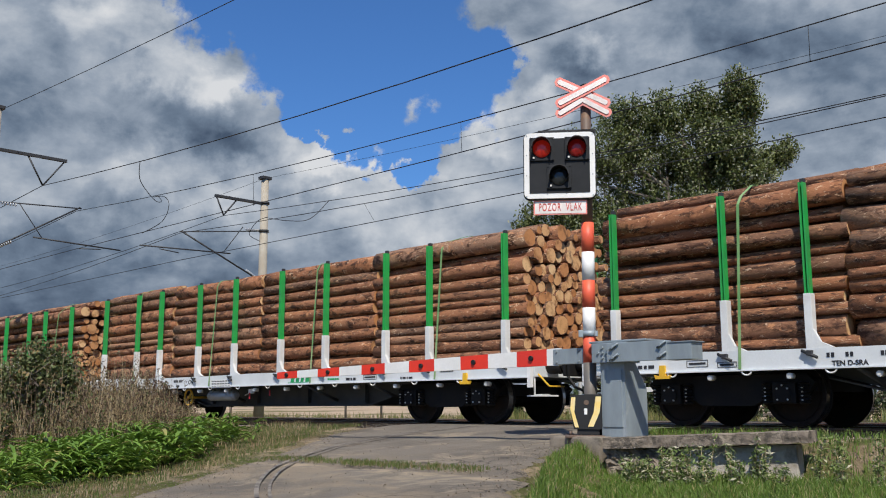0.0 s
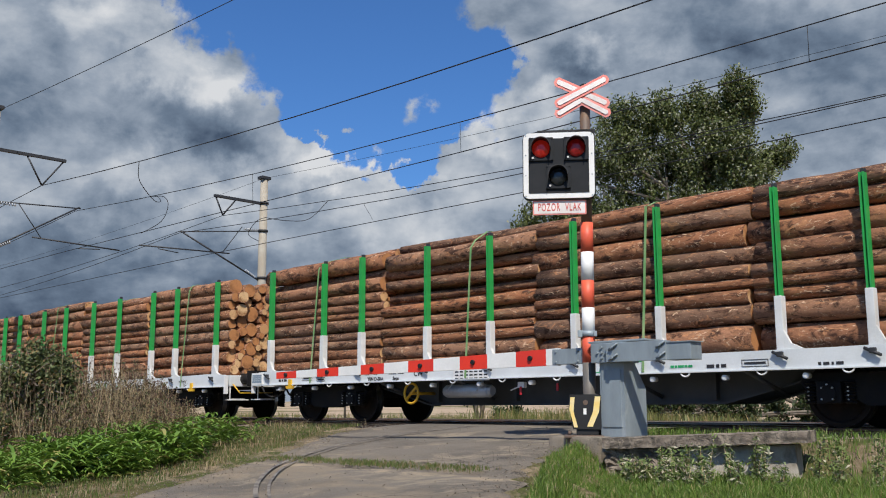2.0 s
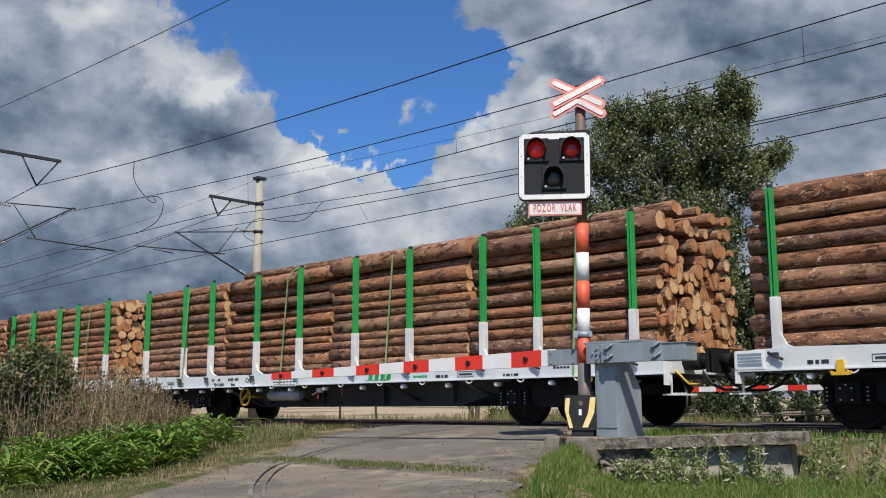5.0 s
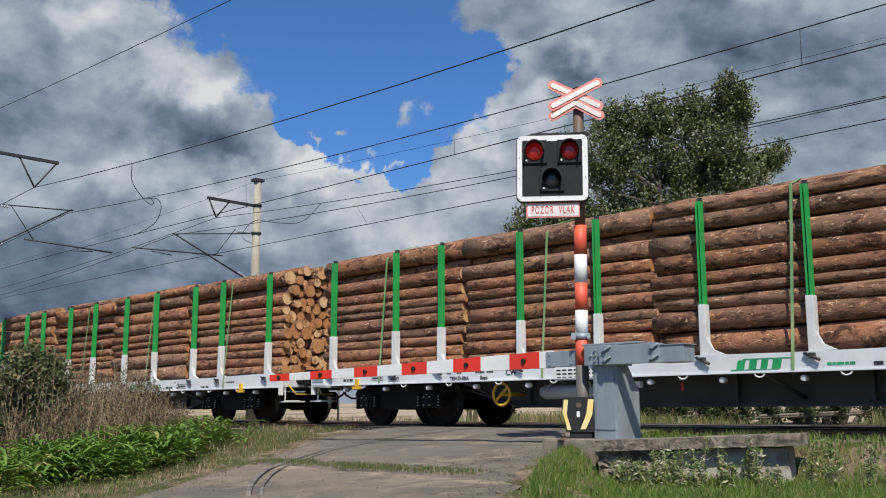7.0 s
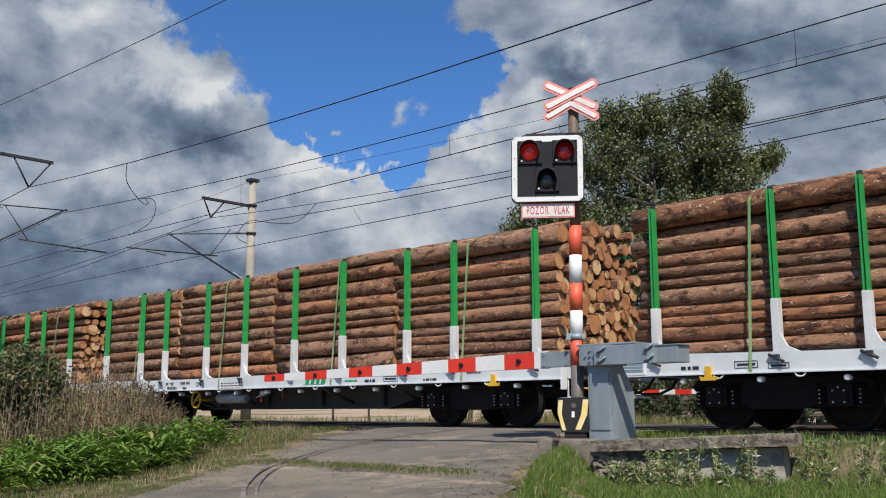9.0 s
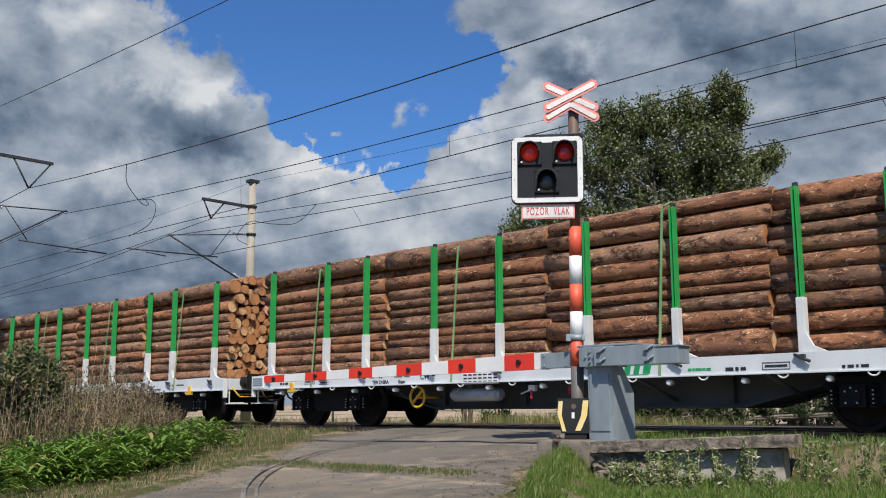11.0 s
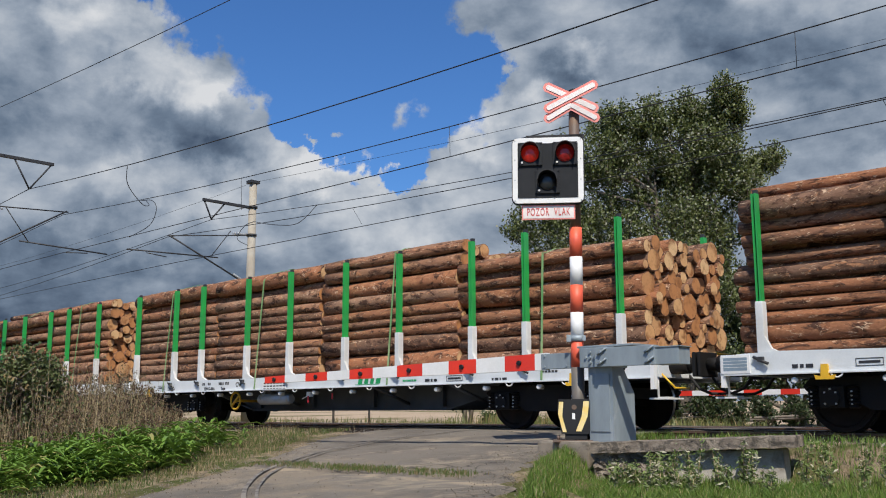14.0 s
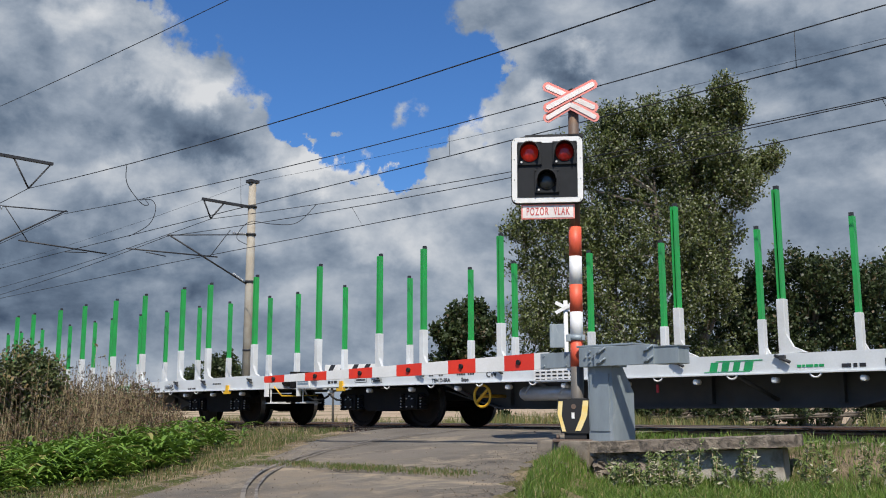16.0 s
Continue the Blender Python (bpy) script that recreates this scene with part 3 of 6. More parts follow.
def build_sleepers(track, yc, count):
    bm = B()
    box(bm, -0.12, 0.12, -1.25, 1.25, -0.31, -0.165, 0.01)
    first = part("sleeper", bm, SLEEPER, track, m=pose(-40, yc, 0))
    for i in range(1, count):
        x = -40 + 0.62 * i
        if -13.9 < x < -7.9:
            continue
        share("sleeper", first.data, track, pose(x, yc, 0))


def build_skid_marks():
    """Two dark rubber tracks that curve over the road."""
    def lay(pts, w):
        verts, faces = [], []
        for i, (x, y) in enumerate(pts):
            a, b = pts[max(i - 1, 0)], pts[min(i + 1, len(pts) - 1)]
            d = Vector((b[0] - a[0], b[1] - a[1])).normalized()
            for s in (-1, 1):
                px, py = x - s * d.y * w * 0.5, y + s * d.x * w * 0.5
                verts.append((px, py, ground_z(py) + 0.034 + 0.012 * noise.noise((px * 0.8, py * 0.8, 9.0))))
        faces = [(2 * i, 2 * i + 1, 2 * i + 3, 2 * i + 2) for i in range(len(pts) - 1)]
        ob = raw("skid_mark", verts, faces, TYRE_MARK)
        tagged(ob, "curved black rubber mark across the asphalt", "tyre mark", kind="structure")
    SKID = [(-7.2, -7.8), (-7.68, -7.48), (-8.31, -7.01), (-9.22, -6.19), (-10.07, -5.12), (-10.69, -4.09), (-11.1, -2.86), (-11.2, -1.92), (-11.1, -0.6)]
    for side in (0.0, 0.13):
        pts = []
        for i in range(len(SKID) - 1):
            a, b, e, f = (np.array(SKID[max(0, min(len(SKID) - 1, i + o))]) for o in (-1, 0, 1, 2))
            for k in range(8):
                t = k / 8
                pts.append(tuple(0.5 * (2 * b + (e - a) * t + (2 * a - 5 * b + 4 * e - f) * t * t + (3 * b - a - 3 * e + f) * t ** 3) + np.array((side, side * 0.4))))
        lay(pts, 0.03 if side else 0.045)


build_skid_marks()

# ---------------------------------------------------------------- wagons
PITCH, HALF_W = 17.6, 1.355
STAKES = [-7.638, -5.723, -4.477, -2.555, -0.940, 0.940, 2.555, 4.477, 5.723, 7.638]


def build_bogie(wagon, xc):
    bm = B()
    box(bm, xc - 0.22, xc + 0.22, -1.0, 1.0, 0.36, 0.74, 0.015)
    frame_ob = part("bogie", bm, BLACK, wagon, "black steel bogie with springs")
    for s in (-1, 1):
        bm = B()
        y = s * 1.0
        prism(bm, [(xc - 1.32, 0.62), (xc - 1.15, 0.42), (xc - 0.62, 0.42), (xc - 0.42, 0.30), (xc + 0.42, 0.30), (xc + 0.62, 0.42), (xc + 1.15, 0.42), (xc + 1.32, 0.62), (xc + 1.2, 0.74), (xc - 1.2, 0.74)], y - 0.07, y + 0.07)
        part("side_frame", bm, BLACK, frame_ob)
        bm = B()
        box(bm, xc + s * 1.25 - 0.05, xc + s * 1.25 + 0.05, -0.93, 0.93, 0.5, 0.68, 0.01)
        part("end_beam", bm, BLACK, frame_ob)
    for ax in (-0.9, 0.9):
        bm = B()
        x = xc + ax
        half = [(0.08, 0.0), (0.08, 0.60), (0.16, 0.64), (0.19, 0.665), (0.36, 0.68), (0.485, 0.668), (0.49, 0.69), (0.465, 0.705), (0.455, 0.815), (0.39, 0.82), (0.37, 0.79), (0.17, 0.80), (0.13, 0.86), (0.08, 0.87), (0.08, 1.0), (0.0, 1.0)]
        prof = [(r, -y) for r, y in half[::-1]] + half[1:]
        seg = 28
        rows = [[bm.verts.new((x + r * math.cos(2 * math.pi * k / seg), y, 0.46 + r * math.sin(2 * math.pi * k / seg))) for k in range(seg)] for r, y in prof]
        for (ra, pa), (rb, pb) in zip(zip(rows, prof), zip(rows[1:], prof[1:])):
            for k in range(seg):
                f = bm.faces.new((ra[k], ra[(k + 1) % seg], rb[(k + 1) % seg], rb[k]))
                f.material_index = 1 if min(pa[0], pb[0]) > 0.45 and abs(pa[1]) > 0.70 and abs(pb[1]) > 0.70 else 0
        bmesh.ops.remove_doubles(bm, verts=bm.verts, dist=0.0005)
        bmesh.ops.recalc_face_normals(bm, faces=bm.faces)
        part("wheelset", bm, [WHEEL_STEEL, TREAD], frame_ob, "steel wheelset with polished treads")
        for s in (-1, 1):
            bm = B()
            box(bm, x - 0.17, x + 0.17, s * 1.09 - 0.06, s * 1.09 + 0.06, 0.33, 0.62, 0.02)
            rod(bm, (x, s * 1.1, 0.46), (x, s * 1.19, 0.46), 0.12, 0.11, seg=14)
            part("axle_box", bm, BLACK, frame_ob)
            for k in (-1, 1):
                bm = B()
                seg, rows = 10, []
                for q in range(15):
                    rr = 0.085 if q % 2 else 0.055
                    rows.append([bm.verts.new((x + k * 0.27 + rr * math.cos(2 * math.pi * m / seg), s * 1.08 + rr * math.sin(2 * math.pi * m / seg), 0.32 + 0.022 * q)) for m in range(seg)])
                for a, b in zip(rows, rows[1:]):
                    for m in range(seg):
                        bm.faces.new((a[m], a[(m + 1) % seg], b[(m + 1) % seg], b[m]))
                bm.faces.new(rows[0][::-1]), bm.faces.new(rows[-1])
                part("spring", bm, BLACK, frame_ob, "black coil spring")
            bm = B()
            for dx, dz in ((-0.075, 0.075), (0.075, 0.075), (-0.075, -0.075), (0.075, -0.075), (0.0, 0.12)):
                rod(bm, (x + dx, s * 1.18, 0.46 + dz), (x + dx, s * 1.205, 0.46 + dz), 0.013, seg=6)
            for k in (-1, 1):
                for j in range(4):
                    rod(bm, (x + k * 0.27, s * 1.14, 0.38 + 0.055 * j), (x + k * 0.27, s * 1.17, 0.38 + 0.055 * j), 0.011, seg=6)
            tagged(part("bolt_pattern", bm, BOLT, frame_ob, "bright painted bolt heads"), kind="stuff")


def bars(bm, x, z, widths, h, gap=0.02):
    """A row of short bars on the side of the wagon, in place of small lettering."""
    for w in widths:
        box(bm, x, x + w, -HALF_W - 0.046, -HALF_W - 0.043, z, z + h)
        x += w + gap


def build_wagon():
    w = thing("timber_wagon", "white flat timber wagon with green steel stakes", "wagon", group="wagons of the timber train")
    # side sills, deeper between the stakes, tapering to the ends
    for s in (-1, 1):
        bm = B()
        y0, y1 = (s * HALF_W - 0.04, s * HALF_W + 0.04)
        prism(bm, [(-8.2, 0.80), (8.2, 0.80), (8.2, 1.06), (7.95, 1.08), (7.4, 1.10), (5.2, 1.06), (2.2, 1.05), (0, 1.07), (-2.2, 1.05), (-5.2, 1.06), (-7.4, 1.10), (-7.95, 1.08), (-8.2, 1.06)], y0, y1)
        box(bm, -8.2, 8.2, s * HALF_W - 0.07, s * HALF_W + 0.07, 0.782, 0.80)
        sill = part("side_sill", bm, WHITE, w, "long white side sill")
        # lashing ratchets and rings below
        if s < 0:
            for x in np.arange(-7.2, 7.5, 1.2):
                bm = B()
                rod(bm, (x, s * HALF_W - 0.02, 0.70), (x, s * HALF_W + 0.10, 0.70), 0.040, seg=14)
                rod(bm, (x, s * HALF_W - 0.03, 0.70), (x, s * HALF_W - 0.02, 0.70), 0.026, seg=10)
                part("ratchet", bm, SHEET_WHITE, sill, "white round lashing ratchet")
            for x in np.arange(-6.6, 7.0, 1.2):
                bm = B()
                pts = [(x + 0.075 * math.cos(a), -HALF_W - 0.05, 0.785 - 0.06 * math.sin(a)) for a in np.linspace(0, math.pi, 9)]
                tube(bm, pts, 0.013, 6)
                part("lashing_ring", bm, SHEET_WHITE, sill)
    # deck: cross beams and load ledges
    for x in STAKES:
        bm = B()
        box(bm, x - 0.09, x + 0.09, -HALF_W + 0.045, HALF_W - 0.045, 0.86, 1.045, 0.01)
        part("cross_beam", bm, WHITE, w)
    for s in (-1, 1):
        bm = B()
        box(bm, s * 8.2 - 0.06, s * 8.2 + 0.06, -1.28, 1.28, 0.80, 1.06, 0.01)
        part("headstock", bm, WHITE, w)
        bm = B()
        box(bm, s * 7.55 - 0.6, s * 7.55 + 0.58, -1.29, 1.29, 1.03, 1.045)
        part("end_deck", bm, WHITE, w)
    bm = B()
    box(bm, -8.1, 8.1, -HALF_W + 0.05, HALF_W - 0.05, 0.985, 1.0)
    part("deck", bm, DARK_STEEL, w, "dark deck plate between the sills")
    # fish-belly centre girder
    bm = B()
    prism(bm, [(-8.0, 0.98), (-8.0, 0.80), (-4.7, 0.76), (-3.2, 0.36), (3.2, 0.36), (4.7, 0.76), (8.0, 0.80), (8.0, 0.98)], -0.52, 0.52)
    for s in (-1, 1):
        prism(bm, [(-4.7, 0.70), (-3.2, 0.33), (3.2, 0.33), (4.7, 0.70), (4.7, 0.73), (3.2, 0.36), (-3.2, 0.36), (-4.7, 0.73)], s * 0.52 - 0.12, s * 0.52 + 0.12)
    for x in (-3.0, -1.0, 1.0, 3.0):
        for s in (-1, 1):
            prism(bm, [(x - 0.04, 0.40), (x + 0.04, 0.40), (x + 0.04, 0.9), (x - 0.04, 0.9)], s * 0.52, s * 0.62)
    part("centre_girder", bm, DARK_STEEL, w, "dark grey fish-belly girder")
    for x in (-3.9, -1.8, 1.8, 3.9):
        for s in (-1, 1):
            bm = B()
            rod(bm, (x, s * 1.33, 0.80), (x + 0.25, s * 0.56, 0.45), 0.035, seg=6)
            part("strut", bm, DARK_STEEL, w)
    # stakes
    for x in STAKES:
        for s in (-1, 1):
            yo = s * HALF_W
            inner = yo - s * 0.06
            bm = B()
            box(bm, x - 0.055, x + 0.055, min(yo - s * 0.10, yo + s * 0.03), max(yo - s * 0.10, yo + s * 0.03), 1.0, 1.80, 0.012)
            prism(bm, [(x + 0.054, 1.05), (x + 0.33, 1.06), (x + 0.15, 1.14), (x + 0.054, 1.32)], yo - 0.03, yo + 0.03)
            socket = part("stake_socket", bm, STAKE_WHITE, w, "white stake socket with gusset")
            bm = B()
            ya, yb = yo - s * 0.09, yo + s * 0.02
            yc = yo - s * 0.03
            out = [(x - 0.036, ya), (x + 0.036, ya), (x + 0.036, yb), (x + 0.014, yb), (x + 0.014, yc), (x - 0.014, yc), (x - 0.014, yb), (x - 0.036, yb)]
            prism(bm, out, 1.78, 3.335, axis="z")
            post = part("stake", bm, STAKE_GREEN, w, "green painted steel stake")
            bm = B()
            box(bm, x - 0.033, x + 0.033, min(yo - s * 0.09, yo - s * 0.03), max(yo - s * 0.09, yo - s * 0.03), 3.325, 3.395, 0.008)
            part("stake_cap", bm, MAST_STEEL, post, "dark rusty stake cap")
            if s < 0:
                bm = B()
                box(bm, x - 0.03, x + 0.05, -HALF_W - 0.10, -HALF_W - 0.04, 0.96, 1.03, 0.01)
                rod(bm, (x - 0.10, -HALF_W - 0.07, 1.03), (x + 0.12, -HALF_W - 0.09, 0.93), 0.022, seg=6)
                part("stake_latch", bm, MAST_STEEL, socket)
    # bogies
    build_bogie(w, -5.9)
    build_bogie(w, 5.9)
    # buffers, coupling hoses, steps, end rails
    for s in (-1, 1):
        for y in (-0.875, 0.875):
            bm = B()
            rod(bm, (s * 8.2, y, 0.98), (s * 8.55, y, 0.98), 0.13, seg=14)
            rod(bm, (s * 8.5, y, 0.98), (s * 8.74, y, 0.98), 0.10, seg=14)
            box(bm, min(s * 8.73, s * 8.78), max(s * 8.73, s * 8.78), y - 0.25, y + 0.25, 0.80, 1.16, 0.015)
            part("buffer", bm, BLACK, w, "black round-shafted buffer")
        bm = B()
        box(bm, min(s * 8.2, s * 8.6), max(s * 8.2, s * 8.6), -0.06, 0.06, 0.90, 1.02)
        part("coupling_hook", bm, BLACK, w, "black draw hook")
        for yy in (0.3, -0.4):
            bm = B()
            tube(bm, [(s * 8.25, yy, 0.85), (s * 8.42, yy, 0.64), (s * 8.62, yy, 0.56), (s * 8.8, yy, 0.555)], 0.024)
            part("air_hose", bm, RUBBER, w, "drooping black air hose")
        bm = B()
        tube(bm, [(s * 8.22, -1.25, 1.0), (s * 8.22, -1.25, 0.50), (s * 8.22, -0.85, 0.50)], 0.018)
        box(bm, s * 8.25 - 0.16, s * 8.25 + 0.16, -1.30, -0.85, 0.47, 0.495)
        box(bm, s * 8.22 - 0.035, s * 8.22 + 0.035, -HALF_W - 0.05, -HALF_W + 0.03, 0.62, 1.05)
        part("step", bm, SHEET_WHITE, w, "white shunter's step and handrail")
        bm = B()
        tube(bm, [(s * 8.24, 0.1, 1.06), (s * 8.45, 0.1, 1.20), (s * 8.45, 0.7, 1.20), (s * 8.24, 0.7, 1.06)], 0.02)
        part("end_handrail", bm, YELLOW, w, "yellow bent handrail")
        bm = B()
        tube(bm, [(s * 8.26, -1.2, 0.85), (s * 8.42, -1.1, 0.64), (s * 8.42, -0.7, 0.64)], 0.016)
        part("coupling_handle", bm, YELLOW, w, "yellow bent handle")
    # yellow lifting hooks
    for x in (-6.75, 6.75):
        bm = B()
        prism(bm, [(x - 0.045, 0.90), (x + 0.045, 0.90), (x + 0.055, 0.74), (x + 0.14, 0.76), (x + 0.12, 0.70), (x - 0.12, 0.70), (x - 0.14, 0.76), (x - 0.055, 0.74)], -HALF_W - 0.085, -HALF_W - 0.045)
        part("towing_hook", bm, YELLOW, w, "yellow towing hook")
    # brake wheel, air tank, valve handles
    bm = B()
    ring(bm, (-3.1, -1.22, 0.56), 0.19, 0.024)
    tube(bm, [(-3.24, -1.22, 0.44), (-2.96, -1.22, 0.68)], 0.028)
    rod(bm, (-3.1, -1.24, 0.56), (-3.1, -0.6, 0.56), 0.03)
    part("brake_wheel", bm, YELLOW, w, "yellow hand brake wheel")
    bm = B()
    rod(bm, (-2.2, -1.12, 0.585), (-1.15, -1.12, 0.585), 0.12, seg=18)
    rod(bm, (-2.27, -1.12, 0.585), (-2.2, -1.12, 0.585), 0.08, 0.12, seg=18)
    rod(bm, (-1.15, -1.12, 0.585), (-1.08, -1.12, 0.585), 0.12, 0.08, seg=18)
    for x in (-2.05, -1.3):
        tube(bm, [(x - 0.05, -1.25, 0.585), (x, -1.16, 0.72), (x, -1.1, 0.98)], 0.02)
    part("air_tank", bm, ALU, w, "pale cylindrical air tank")
    bm = B()
    box(bm, -0.36, -0.22, -1.28, -1.2, 0.62, 0.72, 0.01)
    tube(bm, [(-0.55, -1.24, 0.58), (-0.29, -1.24, 0.66)], 0.012)
    part("valve_box", bm, SHEET_WHITE, w)
    bm = B()
    box(bm, -0.30, -0.26, -1.30, -1.285, 0.50, 0.64)
    box(bm, 0.50, 0.54, -1.30, -1.285, 0.56, 0.68)
    part("valve_tag", bm, RED_BIT, w, "red valve handle")
    bm = B()
    box(bm, -8.24, -7.80, -HALF_W - 0.062, -HALF_W - 0.042, 0.81, 1.07, 0.006)
    panel = part("end_panel", bm, SHEET_WHITE, w, "white framed panel at the wagon's end")
    bm = B()
    box(bm, -8.20, -7.84, -HALF_W - 0.066, -HALF_W - 0.0625, 0.85, 1.03)
    part("panel_face", bm, PANEL_BLUE, panel, "grey-blue panel face")
    for z in (0.894, 0.938, 0.982):
        bm = B()
        box(bm, -8.20, -7.84, -HALF_W - 0.069, -HALF_W - 0.0665, z, z + 0.006)
        part("panel_line", bm, SHEET_WHITE, panel)
    # plates with lettering in bars, the operator's mark as green shapes
    bm = B()
    box(bm, -1.78, -0.90, -HALF_W - 0.055, -HALF_W - 0.042, 0.76, 0.95, 0.004)
    plate = part("data_plate", bm, SHEET_WHITE, w, "white data plate with small dark marks")
    bm = B()
    for z in (0.79, 0.85, 0.91):
        x = -1.73
        for k in range(7):
            box(bm, x, x + 0.08, -HALF_W - 0.058, -HALF_W - 0.055, z, z + 0.025)
            x += 0.118
    tagged(part("mark", bm, INK, plate), kind="stuff")
    bm = B()
    bars(bm, -4.25, 0.93, (0.04, 0.04), 0.06, 0.02)
    bars(bm, -4.0, 0.93, (0.04, 0.04), 0.06, 0.02)
    bars(bm, -3.55, 0.93, (0.04, 0.04, 0.04, 0.04), 0.06, 0.015)
    bars(bm, -3.28, 0.93, (0.04, 0.04, 0.04), 0.06, 0.015)
    bars(bm, 5.0, 0.83, (0.04, 0.08, 0.03, 0.10), 0.04, 0.03)
    bars(bm, 6.1, 0.93, (0.05, 0.05, 0.05, 0.05, 0.05), 0.03)
    bars(bm, 3.35, 0.84, (0.12, 0.05, 0.08), 0.05, 0.03)
    bars(bm, -7.2, 0.86, (0.08, 0.05, 0.10), 0.05, 0.03)
    for x0, x1, z0, z1 in ((-6.35, -6.0, 0.86, 0.96), (-5.85, -5.55, 0.84, 0.92), (3.9, 4.3, 0.84, 0.94)):
        for a, b, c, d in ((x0, x1, z0, z0 + 0.008), (x0, x1, z1 - 0.008, z1), (x0, x0 + 0.008, z0, z1), (x1 - 0.008, x1, z0, z1), (x0 + 0.04, x1 - 0.04, (z0 + z1) / 2 - 0.015, (z0 + z1) / 2 + 0.015)):
            box(bm, a, b, -HALF_W - 0.046, -HALF_W - 0.043, c, d)
    tagged(part("mark", bm, INK, w, "small dark lettering marks"), kind="stuff")
    for text, x, z, size in (("TEN D-SRA", -3.95, 0.845, 0.095), ("Snps", -3.35, 0.845, 0.095), ("CW", -2.72, 0.92, 0.14)):
        lettering(text, size, INK, w, pose(x, -HALF_W - 0.045, z) @ FACE)
    bm = B()
    x = 1.45
    y0, y1 = -HALF_W - 0.046, -HALF_W - 0.043
    for k, wd in enumerate((0.15, 0.14, 0.13, 0.16)):
        prism(bm, [(x, 0.84), (x + wd - 0.03, 0.84), (x + wd, 0.965), (x + 0.03, 0.965)], y0, y1)
        x += wd + 0.035
    prism(bm, [(1.36, 0.825), (x - 0.1, 0.825), (x - 0.09, 0.835), (1.37, 0.835)], y0, y1)
    prism(bm, [(1.55, 0.972), (x + 0.09, 0.972), (x + 0.1, 0.985), (1.56, 0.985)], y0, y1)
    bars(bm, 2.75, 0.86, (0.06, 0.04, 0.1, 0.05, 0.07), 0.035, 0.012)
    tagged(part("operator_mark", bm, LOGO_GREEN, w, "green operator mark of plain shapes"), kind="stuff")
    return w


wagon = build_wagon()

# ---------------------------------------------------------------- timber loads


def log_mesh(seed):
    """A log four metres long along x: knobbly bark, sawn ends with a rim of bark."""
    r = np.random.default_rng(seed)
    bm = bmesh.new()
    seg, cuts = 12, 8
    rows = []
    ph = r.uniform(0, 9)
    for j in range(cuts):
        x = -0.5 + j / (cuts - 1)
        taper = 1.05 - 0.10 * (x + 0.5)
        cy, cz = 0.12 * math.sin(x * 3 + ph), 0.12 * math.cos(x * 2.3 + ph)
        row = []
        for k in range(seg):
            a = 2 * math.pi * k / seg
            rr = taper * (1 + 0.10 * noise.noise((math.cos(a) * 1.2 + ph, math.sin(a) * 1.2, x * 7)) + 0.025 * r.normal())
            row.append(bm.verts.new((x * 4.0, 0.13 * (cy + rr * math.cos(a)), 0.13 * (cz + rr * math.sin(a)))))
        rows.append(row)
    for a, b in zip(rows, rows[1:]):
        for k in range(seg):
            f = bm.faces.new((a[k], a[(k + 1) % seg], b[(k + 1) % seg], b[k]))
            f.smooth = True
    for row in (rows[0][::-1], rows[-1]):
        mid = sum((v.co for v in row), Vector()) / seg
        inner = [bm.verts.new(mid + (v.co - mid) * 0.94) for v in row]
        for k in range(seg):
            bm.faces.new((row[k], row[(k + 1) % seg], inner[(k + 1) % seg], inner[k]))
        f = bm.faces.new(inner)
        f.material_index = 1
    bmesh.ops.recalc_face_normals(bm, faces=bm.faces)
    me = bpy.data.meshes.new("log")
    bm.to_mesh(me)
    bm.free()
    me.materials.append(BARK), me.materials.append(CUT)
    return me


LOGS = [log_mesh(s) for s in range(8)]


def pack(seed, height, mean):
    """Round logs settled between the stakes: rows of (y, z, radius)."""
    r = np.random.default_rng(seed)
    half, out = 1.225, []
    area, target = 0.0, 2 * half * height * 0.87
    rad = []
    while area < target:
        q = float(np.clip(r.lognormal(math.log(mean), 0.27), 0.07, 0.21))
        rad.append(q)
        area += math.pi * q * q
    rad = np.array(rad)
    n = len(rad)
    cols = 9
    pos = np.array([(-half + (i % cols + 0.5) * 2 * half / cols + 0.12 * ((i // cols) % 2) - 0.06, 0.15 + 0.27 * (i // cols)) for i in range(n)]) + r.normal(0, 0.02, (n, 2))
    for it in range(420):
        pos[:, 1] -= 0.006 * (1 - it / 420)
        for _ in range(2):
            d = pos[:, None] - pos[None]
            dist = np.sqrt((d ** 2).sum(-1)) + 1e-9
            over = (rad[:, None] + rad[None]) * 0.985 - dist
            np.fill_diagonal(over, 0)
            push = np.where(over > 0, over, 0) * 0.28
            pos += (d / dist[..., None] * push[..., None]).sum(1)
            pos[:, 0] = np.clip(pos[:, 0], -half + rad, half - rad)
            pos[:, 1] = np.maximum(pos[:, 1], rad)
    low = pos[:, 1] + rad < height + 0.13
    return pos[low], rad[low]


